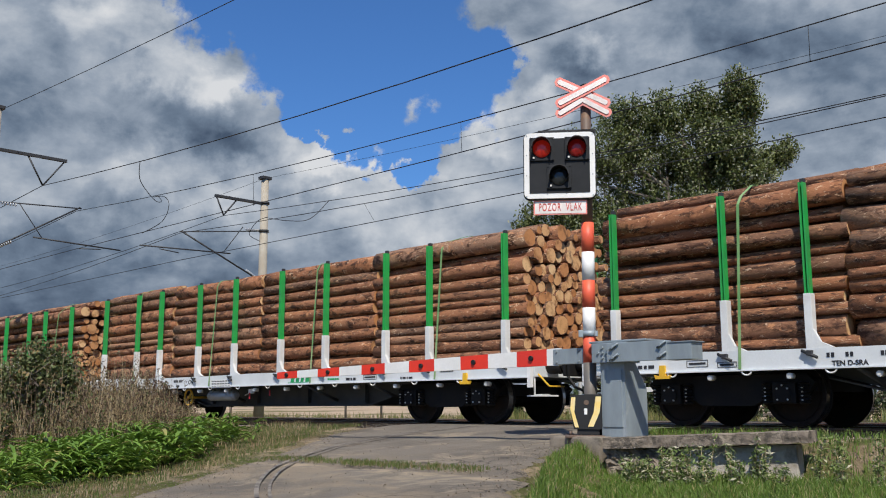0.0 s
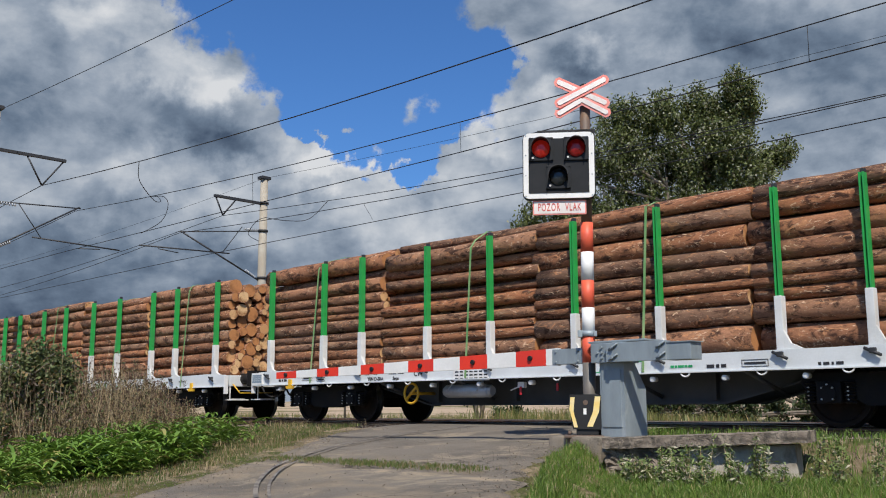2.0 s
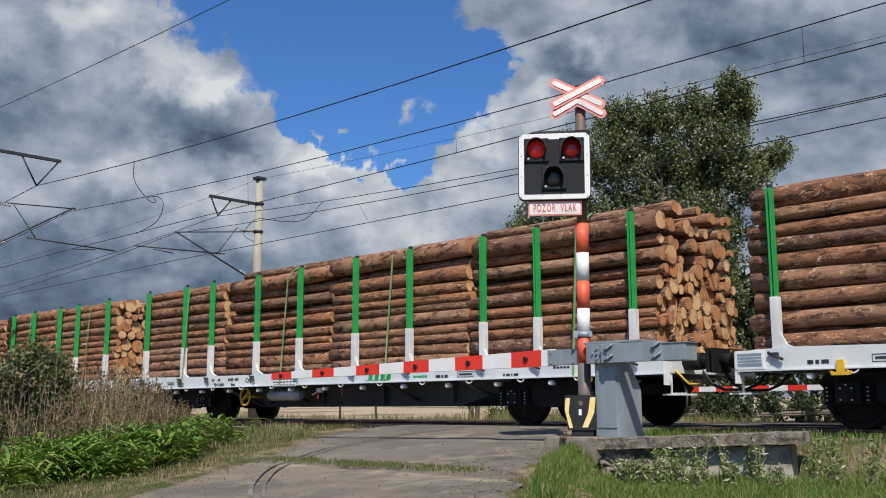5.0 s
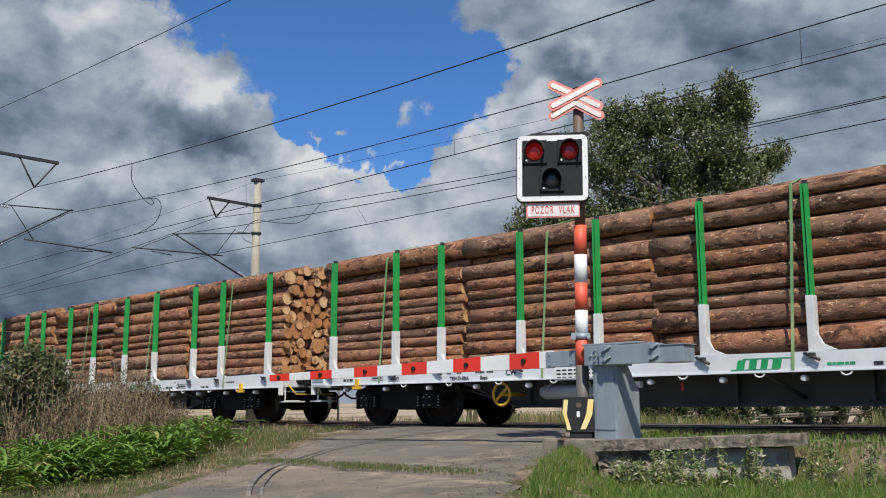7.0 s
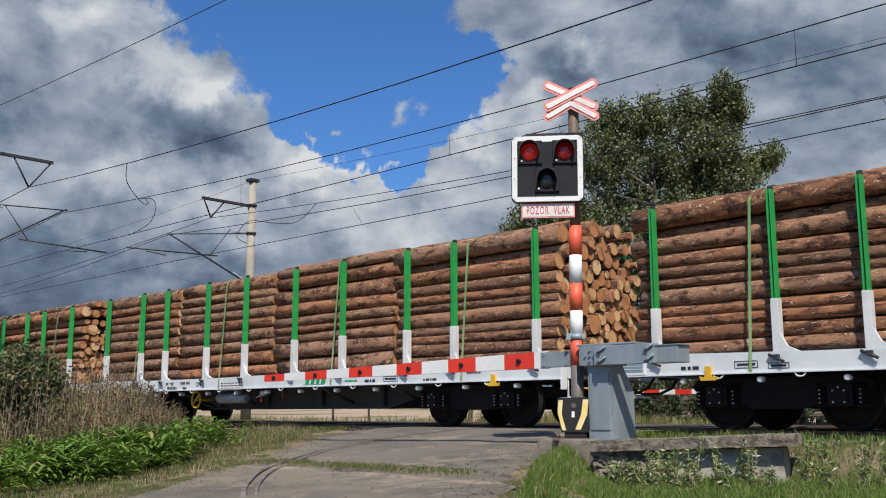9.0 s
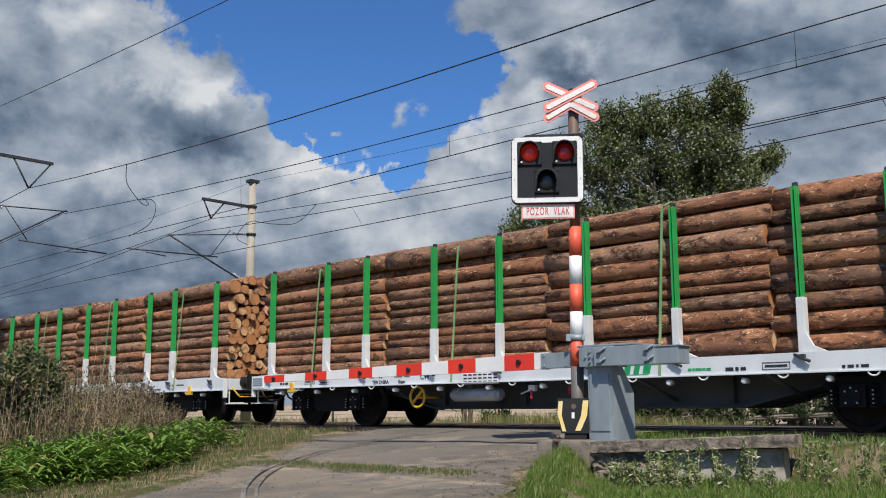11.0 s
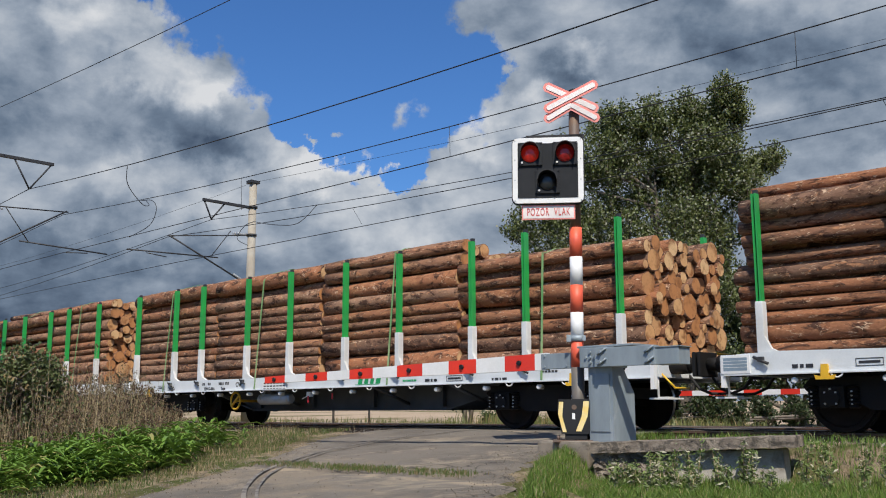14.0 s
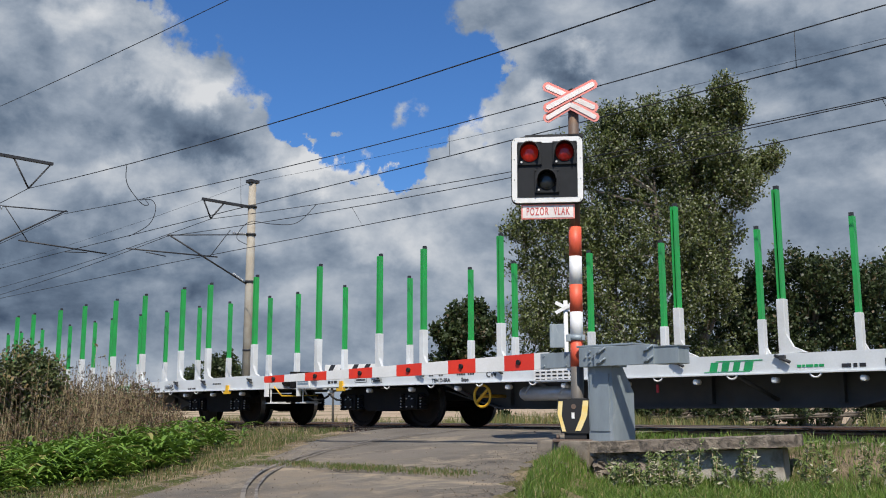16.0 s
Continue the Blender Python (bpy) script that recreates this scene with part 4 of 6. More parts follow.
def build_stack(seed, height, mean, length=3.98):
    """One stack of logs between the stakes: the logs that show on the near side and the top are parts, the inner ones one mesh."""
    r = np.random.default_rng(100 + seed)
    st = thing("log_stack", "stack of cut pine logs with reddish bark", "logs", group="log stacks on the train")
    pos, rad = pack(seed, height, mean)
    n = len(rad)
    outer = []
    for i in range(n):
        hid_near = any(pos[j, 0] < pos[i, 0] - 0.05 and abs(pos[j, 1] - pos[i, 1]) < 0.6 * rad[j] for j in range(n) if j != i)
        hid_top = any(pos[j, 1] > pos[i, 1] + 0.05 and abs(pos[j, 0] - pos[i, 0]) < 0.75 * rad[j] for j in range(n) if j != i)
        outer.append(not hid_near or not hid_top)
    verts, faces, mats, smooth = [], [], [], []
    for i in range(n):
        me = LOGS[int(r.integers(len(LOGS)))]
        ln = length + r.normal(0, 0.035)
        m = Matrix.Translation((float(np.clip(r.normal(0, 0.05), -0.1, 0.1)), pos[i, 0], 1.05 + pos[i, 1])) @ Euler((r.uniform(0, 6.28), r.normal(0, 0.004), r.normal(0, 0.004) + (math.pi if r.random() < 0.5 else 0))).to_matrix().to_4x4() @ Matrix.Diagonal((ln / 4.0, rad[i] / 0.13, rad[i] / 0.13, 1))
        if outer[i]:
            share("log", me, st, m)
        else:
            o = len(verts)
            verts += [m @ v.co for v in me.vertices]
            for p in me.polygons:
                faces.append(tuple(o + k for k in p.vertices))
                mats.append(p.material_index)
    me = bpy.data.meshes.new("inner_timber")
    me.from_pydata(verts, [], faces)
    me.materials.append(BARK), me.materials.append(CUT)
    me.polygons.foreach_set("material_index", mats)
    me.polygons.foreach_set("use_smooth", [k == 0 for k in mats])
    inner = new("inner_timber", me)
    inner.parent = st
    tagged(inner, "sawn ends of the logs inside the stack", kind="stuff")
    # webbing strap over the load
    x = float(r.uniform(-0.35, 0.6))
    bm = B()
    lean = float(r.normal(0, 0.05))
    # upper hull of the load across the wagon
    hull = []
    for q in sorted([(float(pos[i, 0] + rad[i] * math.cos(a)), float(1.05 + pos[i, 1] + rad[i] * math.sin(a))) for i in range(n) for a in np.linspace(0.2, 2.94, 7) if pos[i, 1] > height * 0.72]):
        while len(hull) > 1 and (hull[-1][0] - hull[-2][0]) * (q[1] - hull[-2][1]) - (hull[-1][1] - hull[-2][1]) * (q[0] - hull[-2][0]) >= 0:
            hull.pop()
        hull.append(q)
    side = [1.05 + max(float(pos[i, 1]) for i in range(n) if s * pos[i, 0] > 0.8) for s in (-1, 1)]
    hull = [(-1.25, side[0])] + [q for q in hull if abs(q[0]) < 1.19] + [(1.25, side[1])]
    line = [(-HALF_W - 0.055, 0.80)] + hull + [(HALF_W + 0.055, 0.80)]
    rows = []
    for k, (yy, zz) in enumerate(line):
        xx = x + (lean if 0 < k < len(line) - 1 else 0)
        s = -1 if yy < 0 else 1
        rows.append([bm.verts.new((xx + a, yy + s * o, zz + o)) for a, o in ((-0.021, 0.008), (0.021, 0.008), (0.021, 0.014), (-0.021, 0.014))])
    for a, b in zip(rows, rows[1:]):
        for k in range(4):
            bm.faces.new((a[k], a[(k + 1) % 4], b[(k + 1) % 4], b[k]))
    bm.faces.new(rows[0][::-1]), bm.faces.new(rows[-1])
    bmesh.ops.recalc_face_normals(bm, faces=bm.faces)
    part("strap", bm, STRAP, st, "pale green webbing strap")
    return st


STACKS = [build_stack(0, 2.38, 0.116), build_stack(1, 2.42, 0.108), build_stack(2, 2.36, 0.124), build_stack(3, 2.44, 0.118), build_stack(4, 2.20, 0.12, 1.85), build_stack(5, 2.40, 0.104), build_stack(6, 2.02, 0.12)]
SPOTS = (-6.03, -2.01, 2.01, 6.03)
train = []          # (object, place along the train, turned)
used = set()


def train_up():
    r = random.Random(5)
    for k in range(-2, 21):
        ob = wagon if k == 0 else copy_thing(wagon, pose(0, TRACK_Y, 0))
        train.append((ob, PITCH * k))
        if k < 1:
            tagged(ob, "empty white flat timber wagon with green steel stakes")
            continue
        tagged(ob, "white flat timber wagon with green stakes, loaded with logs")
        for i, s in enumerate(SPOTS):
            kind = r.choice((0, 1, 2, 3, 5))
            shift = 0.0
            if (k, i) == (3, 2):
                kind, shift = 4, -1.08
            if (k, i) == (2, 3):
                kind = 6
            ob = STACKS[kind]
            if kind in used:
                ob = copy_thing(ob, pose(0, TRACK_Y, 0))
            used.add(kind)
            train.append((ob, PITCH * k + s + shift + r.uniform(-0.03, 0.03)))


train_up()

# ---------------------------------------------------------------- crossing signal
POST = (-7.145, -3.13)


def build_signal():
    s = thing("crossing_signal", "red and white level crossing signal with warning cross", "signal", pose(*POST, -0.068, 0, 0.55, 37))
    R = 0.078
    bands = [(0.03, 0.885, GREY_PIPE, "dark grey pipe"), (0.885, 1.225, RED_POST, "faded red band"), (1.225, 1.55, SHEET_WHITE, "white band"),
             (1.55, 1.885, RED_POST, "faded red band"), (1.885, 2.235, SHEET_WHITE, "white band"), (2.235, 2.60, RED_POST, "faded red band"),
             (2.60, 4.36, RUST_PIPE, "weathered brown pipe")]
    for z0, z1, mat, lab in bands:
        bm = B()
        r = R - (0.012 if mat is RUST_PIPE else 0.0)
        rod(bm, (0, 0, z0), (0, 0, z1), r, seg=24)
        part("post_band", bm, mat, s, lab)
    bm = B()
    rod(bm, (0, 0, 1.20), (0, 0, 1.265), R + 0.012, seg=24)
    box(bm, -0.13, -0.07, -0.05, 0.03, 1.19, 1.275, 0.008)
    box(bm, 0.06, 0.10, -0.09, 0.03, 1.20, 1.265, 0.008)
    part("clamp", bm, GREY_BOX, s, "grey metal pipe clamp")
    bm = B()
    rod(bm, (0, 0, 4.36), (0, 0, 4.39), 0.072, 0.03, seg=20)
    part("post_cap", bm, MAST_STEEL, s)
    # foot with black guard and yellow stripes
    bm = B()
    box(bm, -0.30, 0.30, -0.26, 0.20, 0.0, 0.03, 0.006)
    for x, y in ((-0.24, -0.2), (0.24, -0.2), (-0.24, 0.15), (0.24, 0.15)):
        rod(bm, (x, y, 0.03), (x, y, 0.075), 0.02, seg=6)
    part("foot_plate", bm, RUST_PIPE, s, "rusty foot plate with bolts")
    bm = B()
    prism(bm, [(-0.245, 0.40), (-0.20, 0.10), (0.13, 0.10), (0.17, 0.40), (0.16, 0.50), (-0.235, 0.50)], -0.24, -0.08)
    box(bm, -0.08, 0.20, -0.10, 0.14, 0.03, 0.51, 0.02)
    box(bm, -0.16, 0.10, -0.22, -0.02, 0.03, 0.12, 0.01)
    guard = part("guard_box", bm, HOOD, s, "black box at the post's foot")
    for pts in ([(-0.225, 0.47), (-0.175, 0.47), (-0.19, 0.30), (-0.14, 0.12), (-0.185, 0.12), (-0.238, 0.33)],
                [(0.06, 0.48), (0.125, 0.48), (0.105, 0.30), (0.03, 0.13), (-0.035, 0.13), (0.035, 0.30)]):
        bm = B()
        prism(bm, pts, -0.247, -0.2405)
        part("stripe", bm, PALE_YELLOW, guard, "yellow warning stripe")
    bm = B()
    rod(bm, (-0.05, -0.245, 0.41), (-0.05, -0.2405, 0.41), 0.03, seg=14)
    part("knob", bm, RUST_PIPE, guard)
    bm = B()
    box(bm, -0.075, -0.04, -0.2455, -0.2405, 0.27, 0.34)
    part("mark", bm, SHEET_WHITE, guard, "small pale mark")
    # signal board
    x0, x1, z0, z1, y = -0.765, 0.105, 2.885, 3.715, -0.16

    def rounded(a, b, c, d, r):
        pts = []
        for cx, cz, st in ((b - r, d - r, 0), (a + r, d - r, 90), (a + r, c + r, 180), (b - r, c + r, 270)):
            pts += [(cx + r * math.cos(radians(st + k * 18)), cz + r * math.sin(radians(st + k * 18))) for k in range(6)]
        return pts
    bm = B()
    prism(bm, rounded(x0, x1, z0, z1, 0.07), y - 0.02, y + 0.02)
    board = part("board", bm, SHEET_WHITE, s, "white rounded rim of the signal board")
    bm = B()
    prism(bm, rounded(x0 - 0.012, x1 + 0.012, z0 - 0.012, z1 + 0.012, 0.08), y + 0.021, y + 0.06)
    part("board_back", bm, HOOD, board)
    bm = B()
    box(bm, x0 + 0.065, x1 - 0.065, y - 0.026, y - 0.0205, z0 + 0.065, z1 - 0.075)
    part("board_face", bm, CASE_BLACK, board, "black face of the signal board")
    for lx, lz, mat, lab in ((-0.545, 3.505, LENS_RED_LIT, "lit red lamp"), (-0.115, 3.505, LENS_RED, "glowing red lamp"), (-0.335, 3.15, LENS_DARK, "unlit lamp")):
        bm = B()
        box(bm, lx - 0.15, lx + 0.15, y - 0.05, y - 0.0265, lz - 0.15, lz + 0.145, 0.006)
        for dx in (-0.135, 0.135):
            for dz in (-0.135, 0.13):
                rod(bm, (lx + dx, y - 0.05, lz + dz), (lx + dx, y - 0.058, lz + dz), 0.01, seg=8)
        lamp = part("lamp", bm, CASE_BLACK, s, lab)
        bm = B()
        # hood: half tube over the lens
        segs = 20
        rows = []
        for k in range(segs + 1):
            a = radians(-60 + 300 * k / segs)
            c, q = math.cos(a), math.sin(a)
            dep = 0.19 if q > 0 else 0.19 + 0.26 * q
            rows.append([bm.verts.new((lx + rr * c, yy, lz + rr * q)) for rr, yy in ((0.122, y - 0.05), (0.122, y - dep), (0.112, y - dep), (0.112, y - 0.05))])
        for a, b in zip(rows, rows[1:]):
            for k in range(4):
                bm.faces.new((a[k], a[(k + 1) % 4], b[(k + 1) % 4], b[k]))
        for row in (rows[0], rows[-1][::-1]):
            bm.faces.new(row)
        bmesh.ops.recalc_face_normals(bm, faces=bm.faces)
        part("hood", bm, HOOD, lamp, "black lamp hood")
        bm = B()
        bmesh.ops.create_uvsphere(bm, u_segments=20, v_segments=12, radius=0.111)
        bmesh.ops.scale(bm, verts=bm.verts, vec=(1, 0.38, 1))
        bmesh.ops.translate(bm, verts=bm.verts, vec=(lx, y - 0.052, lz))
        for f in bm.faces:
            f.smooth = True
        part("lens", bm, mat, lamp)
        bm = B()
        rod(bm, (lx - 0.10, y - 0.05, lz - 0.115), (lx - 0.10, y - 0.066, lz - 0.115), 0.013, seg=12)
        part("screw", bm, BOLT, lamp)
    for dz in (0.03, 0.29, 0.55, 0.8):
        for x in (x0 + 0.03, x1 - 0.03):
            bm = B()
            rod(bm, (x, y - 0.02, z0 + dz), (x, y - 0.027, z0 + dz), 0.007, seg=6)
            part("rivet", bm, GREY_BOX, board)
    bm = B()
    for z in (3.05, 3.55, 3.72):
        box(bm, -0.6, 0.12, -0.10, -0.07, z, z + 0.05)
        box(bm, -0.10, 0.10, -0.10, 0.09, z, z + 0.05)
    box(bm, -0.06, 0.0, -0.10, -0.07, 3.05, 3.77)
    part("bracket", bm, HOOD, s, "black steel bracket")
    # plate with lettering
    bm = B()
    box(bm, -0.655, 0.0, -0.135, -0.12, 2.685, 2.868, 0.006)
    plate = part("sign_plate", bm, SIGN_PINK, s, "faded red-rimmed sign plate")
    bm = B()
    box(bm, -0.638, -0.017, -0.139, -0.1355, 2.702, 2.851)
    part("sign_face", bm, SIGN_WHITE, plate)
    t = lettering("POZOR  VLAK", 0.122, SIGN_RED, plate, pose(-0.328, -0.1415, 2.776) @ FACE @ Matrix.Diagonal((0.58, 1.12, 1, 1)), weight=0.001, space=1.22)
    t["label"] = "faded red lettering"

    # warning cross and lower half cross

    def bar(a, b, w, yy, mat, name, lab, parent):
        bm = B()
        d = Vector((b[0] - a[0], b[1] - a[1]))
        ln, ang = d.length, math.atan2(d.y, d.x)
        mm = Matrix.Translation((a[0], yy, a[1])) @ Matrix.Rotation(-ang, 4, "Y")
        c = w * 0.28
        pts = [(0, -w / 2 + c), (c, -w / 2), (ln - c, -w / 2), (ln, -w / 2 + c), (ln, w / 2 - c), (ln - c, w / 2), (c, w / 2), (0, w / 2 - c)]
        prism(bm, pts, -0.006, 0.006)
        bmesh.ops.transform(bm, matrix=mm, verts=bm.verts)
        return part(name, bm, mat, parent, lab)
    cross = [((-0.37, 4.415), (0.30, 4.075)), ((-0.365, 4.085), (0.295, 4.42))]
    for i, (a, b) in enumerate(cross):
        va, vb = Vector(a), Vector(b)
        d = (vb - va).normalized() * 0.035
        arm = bar(a, b, 0.125, -0.10 - 0.02 * i, SIGN_PINK, "cross_arm", "faded red-rimmed arm of the warning cross", s)
        bar(tuple(va + d), tuple(vb - d), 0.062, -0.108 - 0.021 * i, SIGN_WHITE, "cross_arm_face", "", arm)
    for a, b in (((-0.365, 3.955), (-0.005, 4.165)), ((0.31, 3.945), (-0.055, 4.16))):
        va, vb = Vector(a), Vector(b)
        d = (vb - va).normalized() * 0.035
        arm = bar(a, b, 0.12, -0.10 - 0.004 * (a[0] > 0), SIGN_PINK, "half_cross_arm", "faded red-rimmed arm of the half cross", s)
        bar(tuple(va + d), tuple(vb - d * 0.6), 0.058, -0.113 - 0.002 * (a[0] > 0), SIGN_WHITE, "half_cross_face", "", arm)


build_signal()

# ---------------------------------------------------------------- barrier


def build_barrier():
    b = thing("crossing_barrier", "lowered red and white barrier boom on grey drive housing", "barrier")
    a0, a1 = Vector((-7.80, -3.10, 0.905)), Vector((-12.80, -3.66, 0.79))
    cuts = 11

    def seg_mesh(name, p, q, h0, h1, mat, lab):
        bm = B()
        d = (q - p)
        nrm = Vector((-d.y, d.x, 0)).normalized() * 0.035
        v = []
        for pt, h in ((p, h0), (q, h1)):
            for s in (-1, 1):
                for z in (-1, 1):
                    v.append(bm.verts.new(pt + nrm * s + Vector((0, 0, z * h / 2))))
        for f in ((0, 1, 3, 2), (4, 6, 7, 5), (0, 4, 5, 1), (2, 3, 7, 6), (1, 5, 7, 3), (0, 2, 6, 4)):
            bm.faces.new([v[k] for k in f])
        bmesh.ops.recalc_face_normals(bm, faces=bm.faces)
        return part(name, bm, mat, b, lab)
    hs = np.linspace(0.205, 0.10, cuts + 1)
    for i in range(cuts):
        p, q = a0.lerp(a1, i / cuts), a0.lerp(a1, (i + 1) / cuts)
        ob = seg_mesh("boom_section", p, q, hs[i], hs[i + 1], RED if i % 2 == 0 else SHEET_WHITE, "red boom section" if i % 2 == 0 else "white boom section")
        if i % 2 == 0:
            bm = B()
            c = (p + q) / 2
            rod(bm, c + Vector((0, -0.06, 0)), c + Vector((0, -0.03, 0)), 0.032, seg=12)
            part("boom_lamp", bm, HOOD, ob, "small dark warning lamp")
    seg_mesh("boom_root", Vector((-7.62, -3.08, 0.907)), a0, 0.215, 0.205, SHEET_WHITE, "white end of the boom")
    # grey arm with counterweight
    bm = B()
    box(bm, -7.70, -7.22, -3.13, -3.04, 0.81, 1.0, 0.008)
    for x in (-7.64, -7.30):
        for z in (0.84, 0.97):
            rod(bm, (x, -3.145, z), (x, -3.12, z), 0.014, seg=8)
    part("boom_clamp", bm, GREY_BOX, b, "grey steel clamp plate")
    bm = B()
    box(bm, -7.22, -6.95, -3.07, -3.03, 0.83, 0.99)
    part("boom_neck", bm, DARK_STEEL, b)
    bm = B()
    box(bm, -6.98, -6.50, -3.30, -3.04, 0.80, 1.03, 0.01)
    for x, z in ((-6.82, 0.915), (-6.82, 0.975), (-6.82, 0.855), (-6.76, 0.915), (-6.88, 0.915)):
        rod(bm, (x, -3.32, z), (x, -3.29, z), 0.016, seg=8)
    part("arm_hub", bm, GREY_BOX, b, "grey steel arm hub with bolts")
    bm = B()
    box(bm, -6.72, -5.92, -3.36, -3.303, 0.80, 1.02, 0.006)
    for x in (-6.62, -5.98):
        for z in (0.85, 0.97):
            rod(bm, (x, -3.40, z), (x, -3.35, z), 0.017, seg=8)
            tube(bm, [(x - 0.05, -3.375, z - 0.03), (x + 0.07, -3.375, z + 0.04)], 0.012)
    part("arm_plate", bm, GREY_BOX, b, "grey steel arm plate with bolts")
    bm = B()
    box(bm, -5.96, -5.62, -3.33, -3.10, 0.80, 0.99, 0.008)
    box(bm, -6.00, -5.60, -3.34, -3.09, 0.99, 1.0)
    part("counterweight", bm, GREY_BOX, b, "grey counterweight block")
    bm = B()
    box(bm, -7.05, -6.25, -3.25, -2.72, 1.035, 1.06, 0.008)
    part("cover", bm, GREY_BOX, b, "grey flat cover plate")
    bm = B()
    prism(bm, [(-3.24, -0.06), (-2.80, -0.06), (-2.80, 0.50), (-3.02, 0.80), (-3.24, 0.80)], -6.90, -6.56, axis="x")
    box(bm, -6.88, -6.58, -3.20, -2.90, 0.80, 1.03)
    hous = part("drive_housing", bm, GREY_BOX, b, "weathered grey drive housing")
    bm = B()
    box(bm, -6.87, -6.60, -3.252, -3.2405, 0.06, 0.72, 0.004)
    part("service_door", bm, GREY_BOX, hous, "grey service door")


build_barrier()


def build_foundation():
    f = thing("signal_foundation", "weathered concrete blocks under the crossing signal", "foundation")
    for x0, x1, y0, y1 in ((-7.55, -7.20, -3.42, -2.75), (-7.19, -6.76, -3.47, -2.72)):
        bm = B()
        box(bm, x0, x1, y0, y1, -0.6, -0.05, 0.03)
        part("block", bm, CONCRETE, f, m=pose(0, 0, 0))
    bm = B()
    box(bm, -6.75, -6.3, -3.35, -2.65, -0.6, -0.06, 0.02)
    part("block", bm, CONCRETE, f)
    s = thing("culvert_head", "old concrete slab on a pale wall and broken concrete", "culvert")
    bm = B()
    box(bm, -0.02, 2.15, -0.28, 0.30, -0.085, 0.03)
    bmesh.ops.subdivide_edges(bm, edges=bm.edges[:], cuts=19, use_grid_fill=True)
    for v in bm.verts:
        q = Vector((v.co.x * 9, v.co.y * 14, v.co.z * 14))
        v.co += Vector((noise.noise(q), noise.noise(q + Vector((5, 0, 0))), noise.noise(q + Vector((0, 9, 0))))) * 0.016
    part("slab", bm, AGGREGATE, s, "weathered concrete cover slab")
    bm = B()
    box(bm, 0.78, 2.0, -0.14, 0.22, -0.65, -0.10, 0.02)
    part("wall", bm, LIGHT_CONCRETE, s, "pale concrete wall below the slab")
    bm = B()
    box(bm, -0.03, 0.80, -0.20, 0.25, -0.60, -0.06)
    bmesh.ops.subdivide_edges(bm, edges=bm.edges[:], cuts=19, use_grid_fill=True)
    for v in bm.verts:
        q = v.co * 24
        v.co += Vector((noise.noise(q), noise.noise(q + Vector((5, 0, 0))), noise.noise(q + Vector((0, 9, 0))))) * 0.05
    part("rubble_core", bm, AGGREGATE, s, "crumbling concrete below the slab")
    s.matrix_basis = pose(-6.62, -3.42, -0.085, 0, -2.6, 16)


build_foundation()

# ---------------------------------------------------------------- overhead line


def wire(pts, r, name, label):
    bm = B()
    fine = []
    for a, b in zip(pts, pts[1:]):
        a, b = Vector(a), Vector(b)
        fine += [a.lerp(b, k / 8) for k in range(8)]
    fine.append(Vector(pts[-1]))
    tube(bm, fine, r, 5)
    ob = part(name, bm, WIRE)
    return tagged(ob, label, "wire")


def sag(x0, z0, x1, z1, y0, y1, dip, n=14):
    return [(x0 + (x1 - x0) * k / n, y0 + (y1 - y0) * k / n, z0 + (z1 - z0) * k / n - dip * 4 * (k / n) * (1 - k / n)) for k in range(n + 1)]


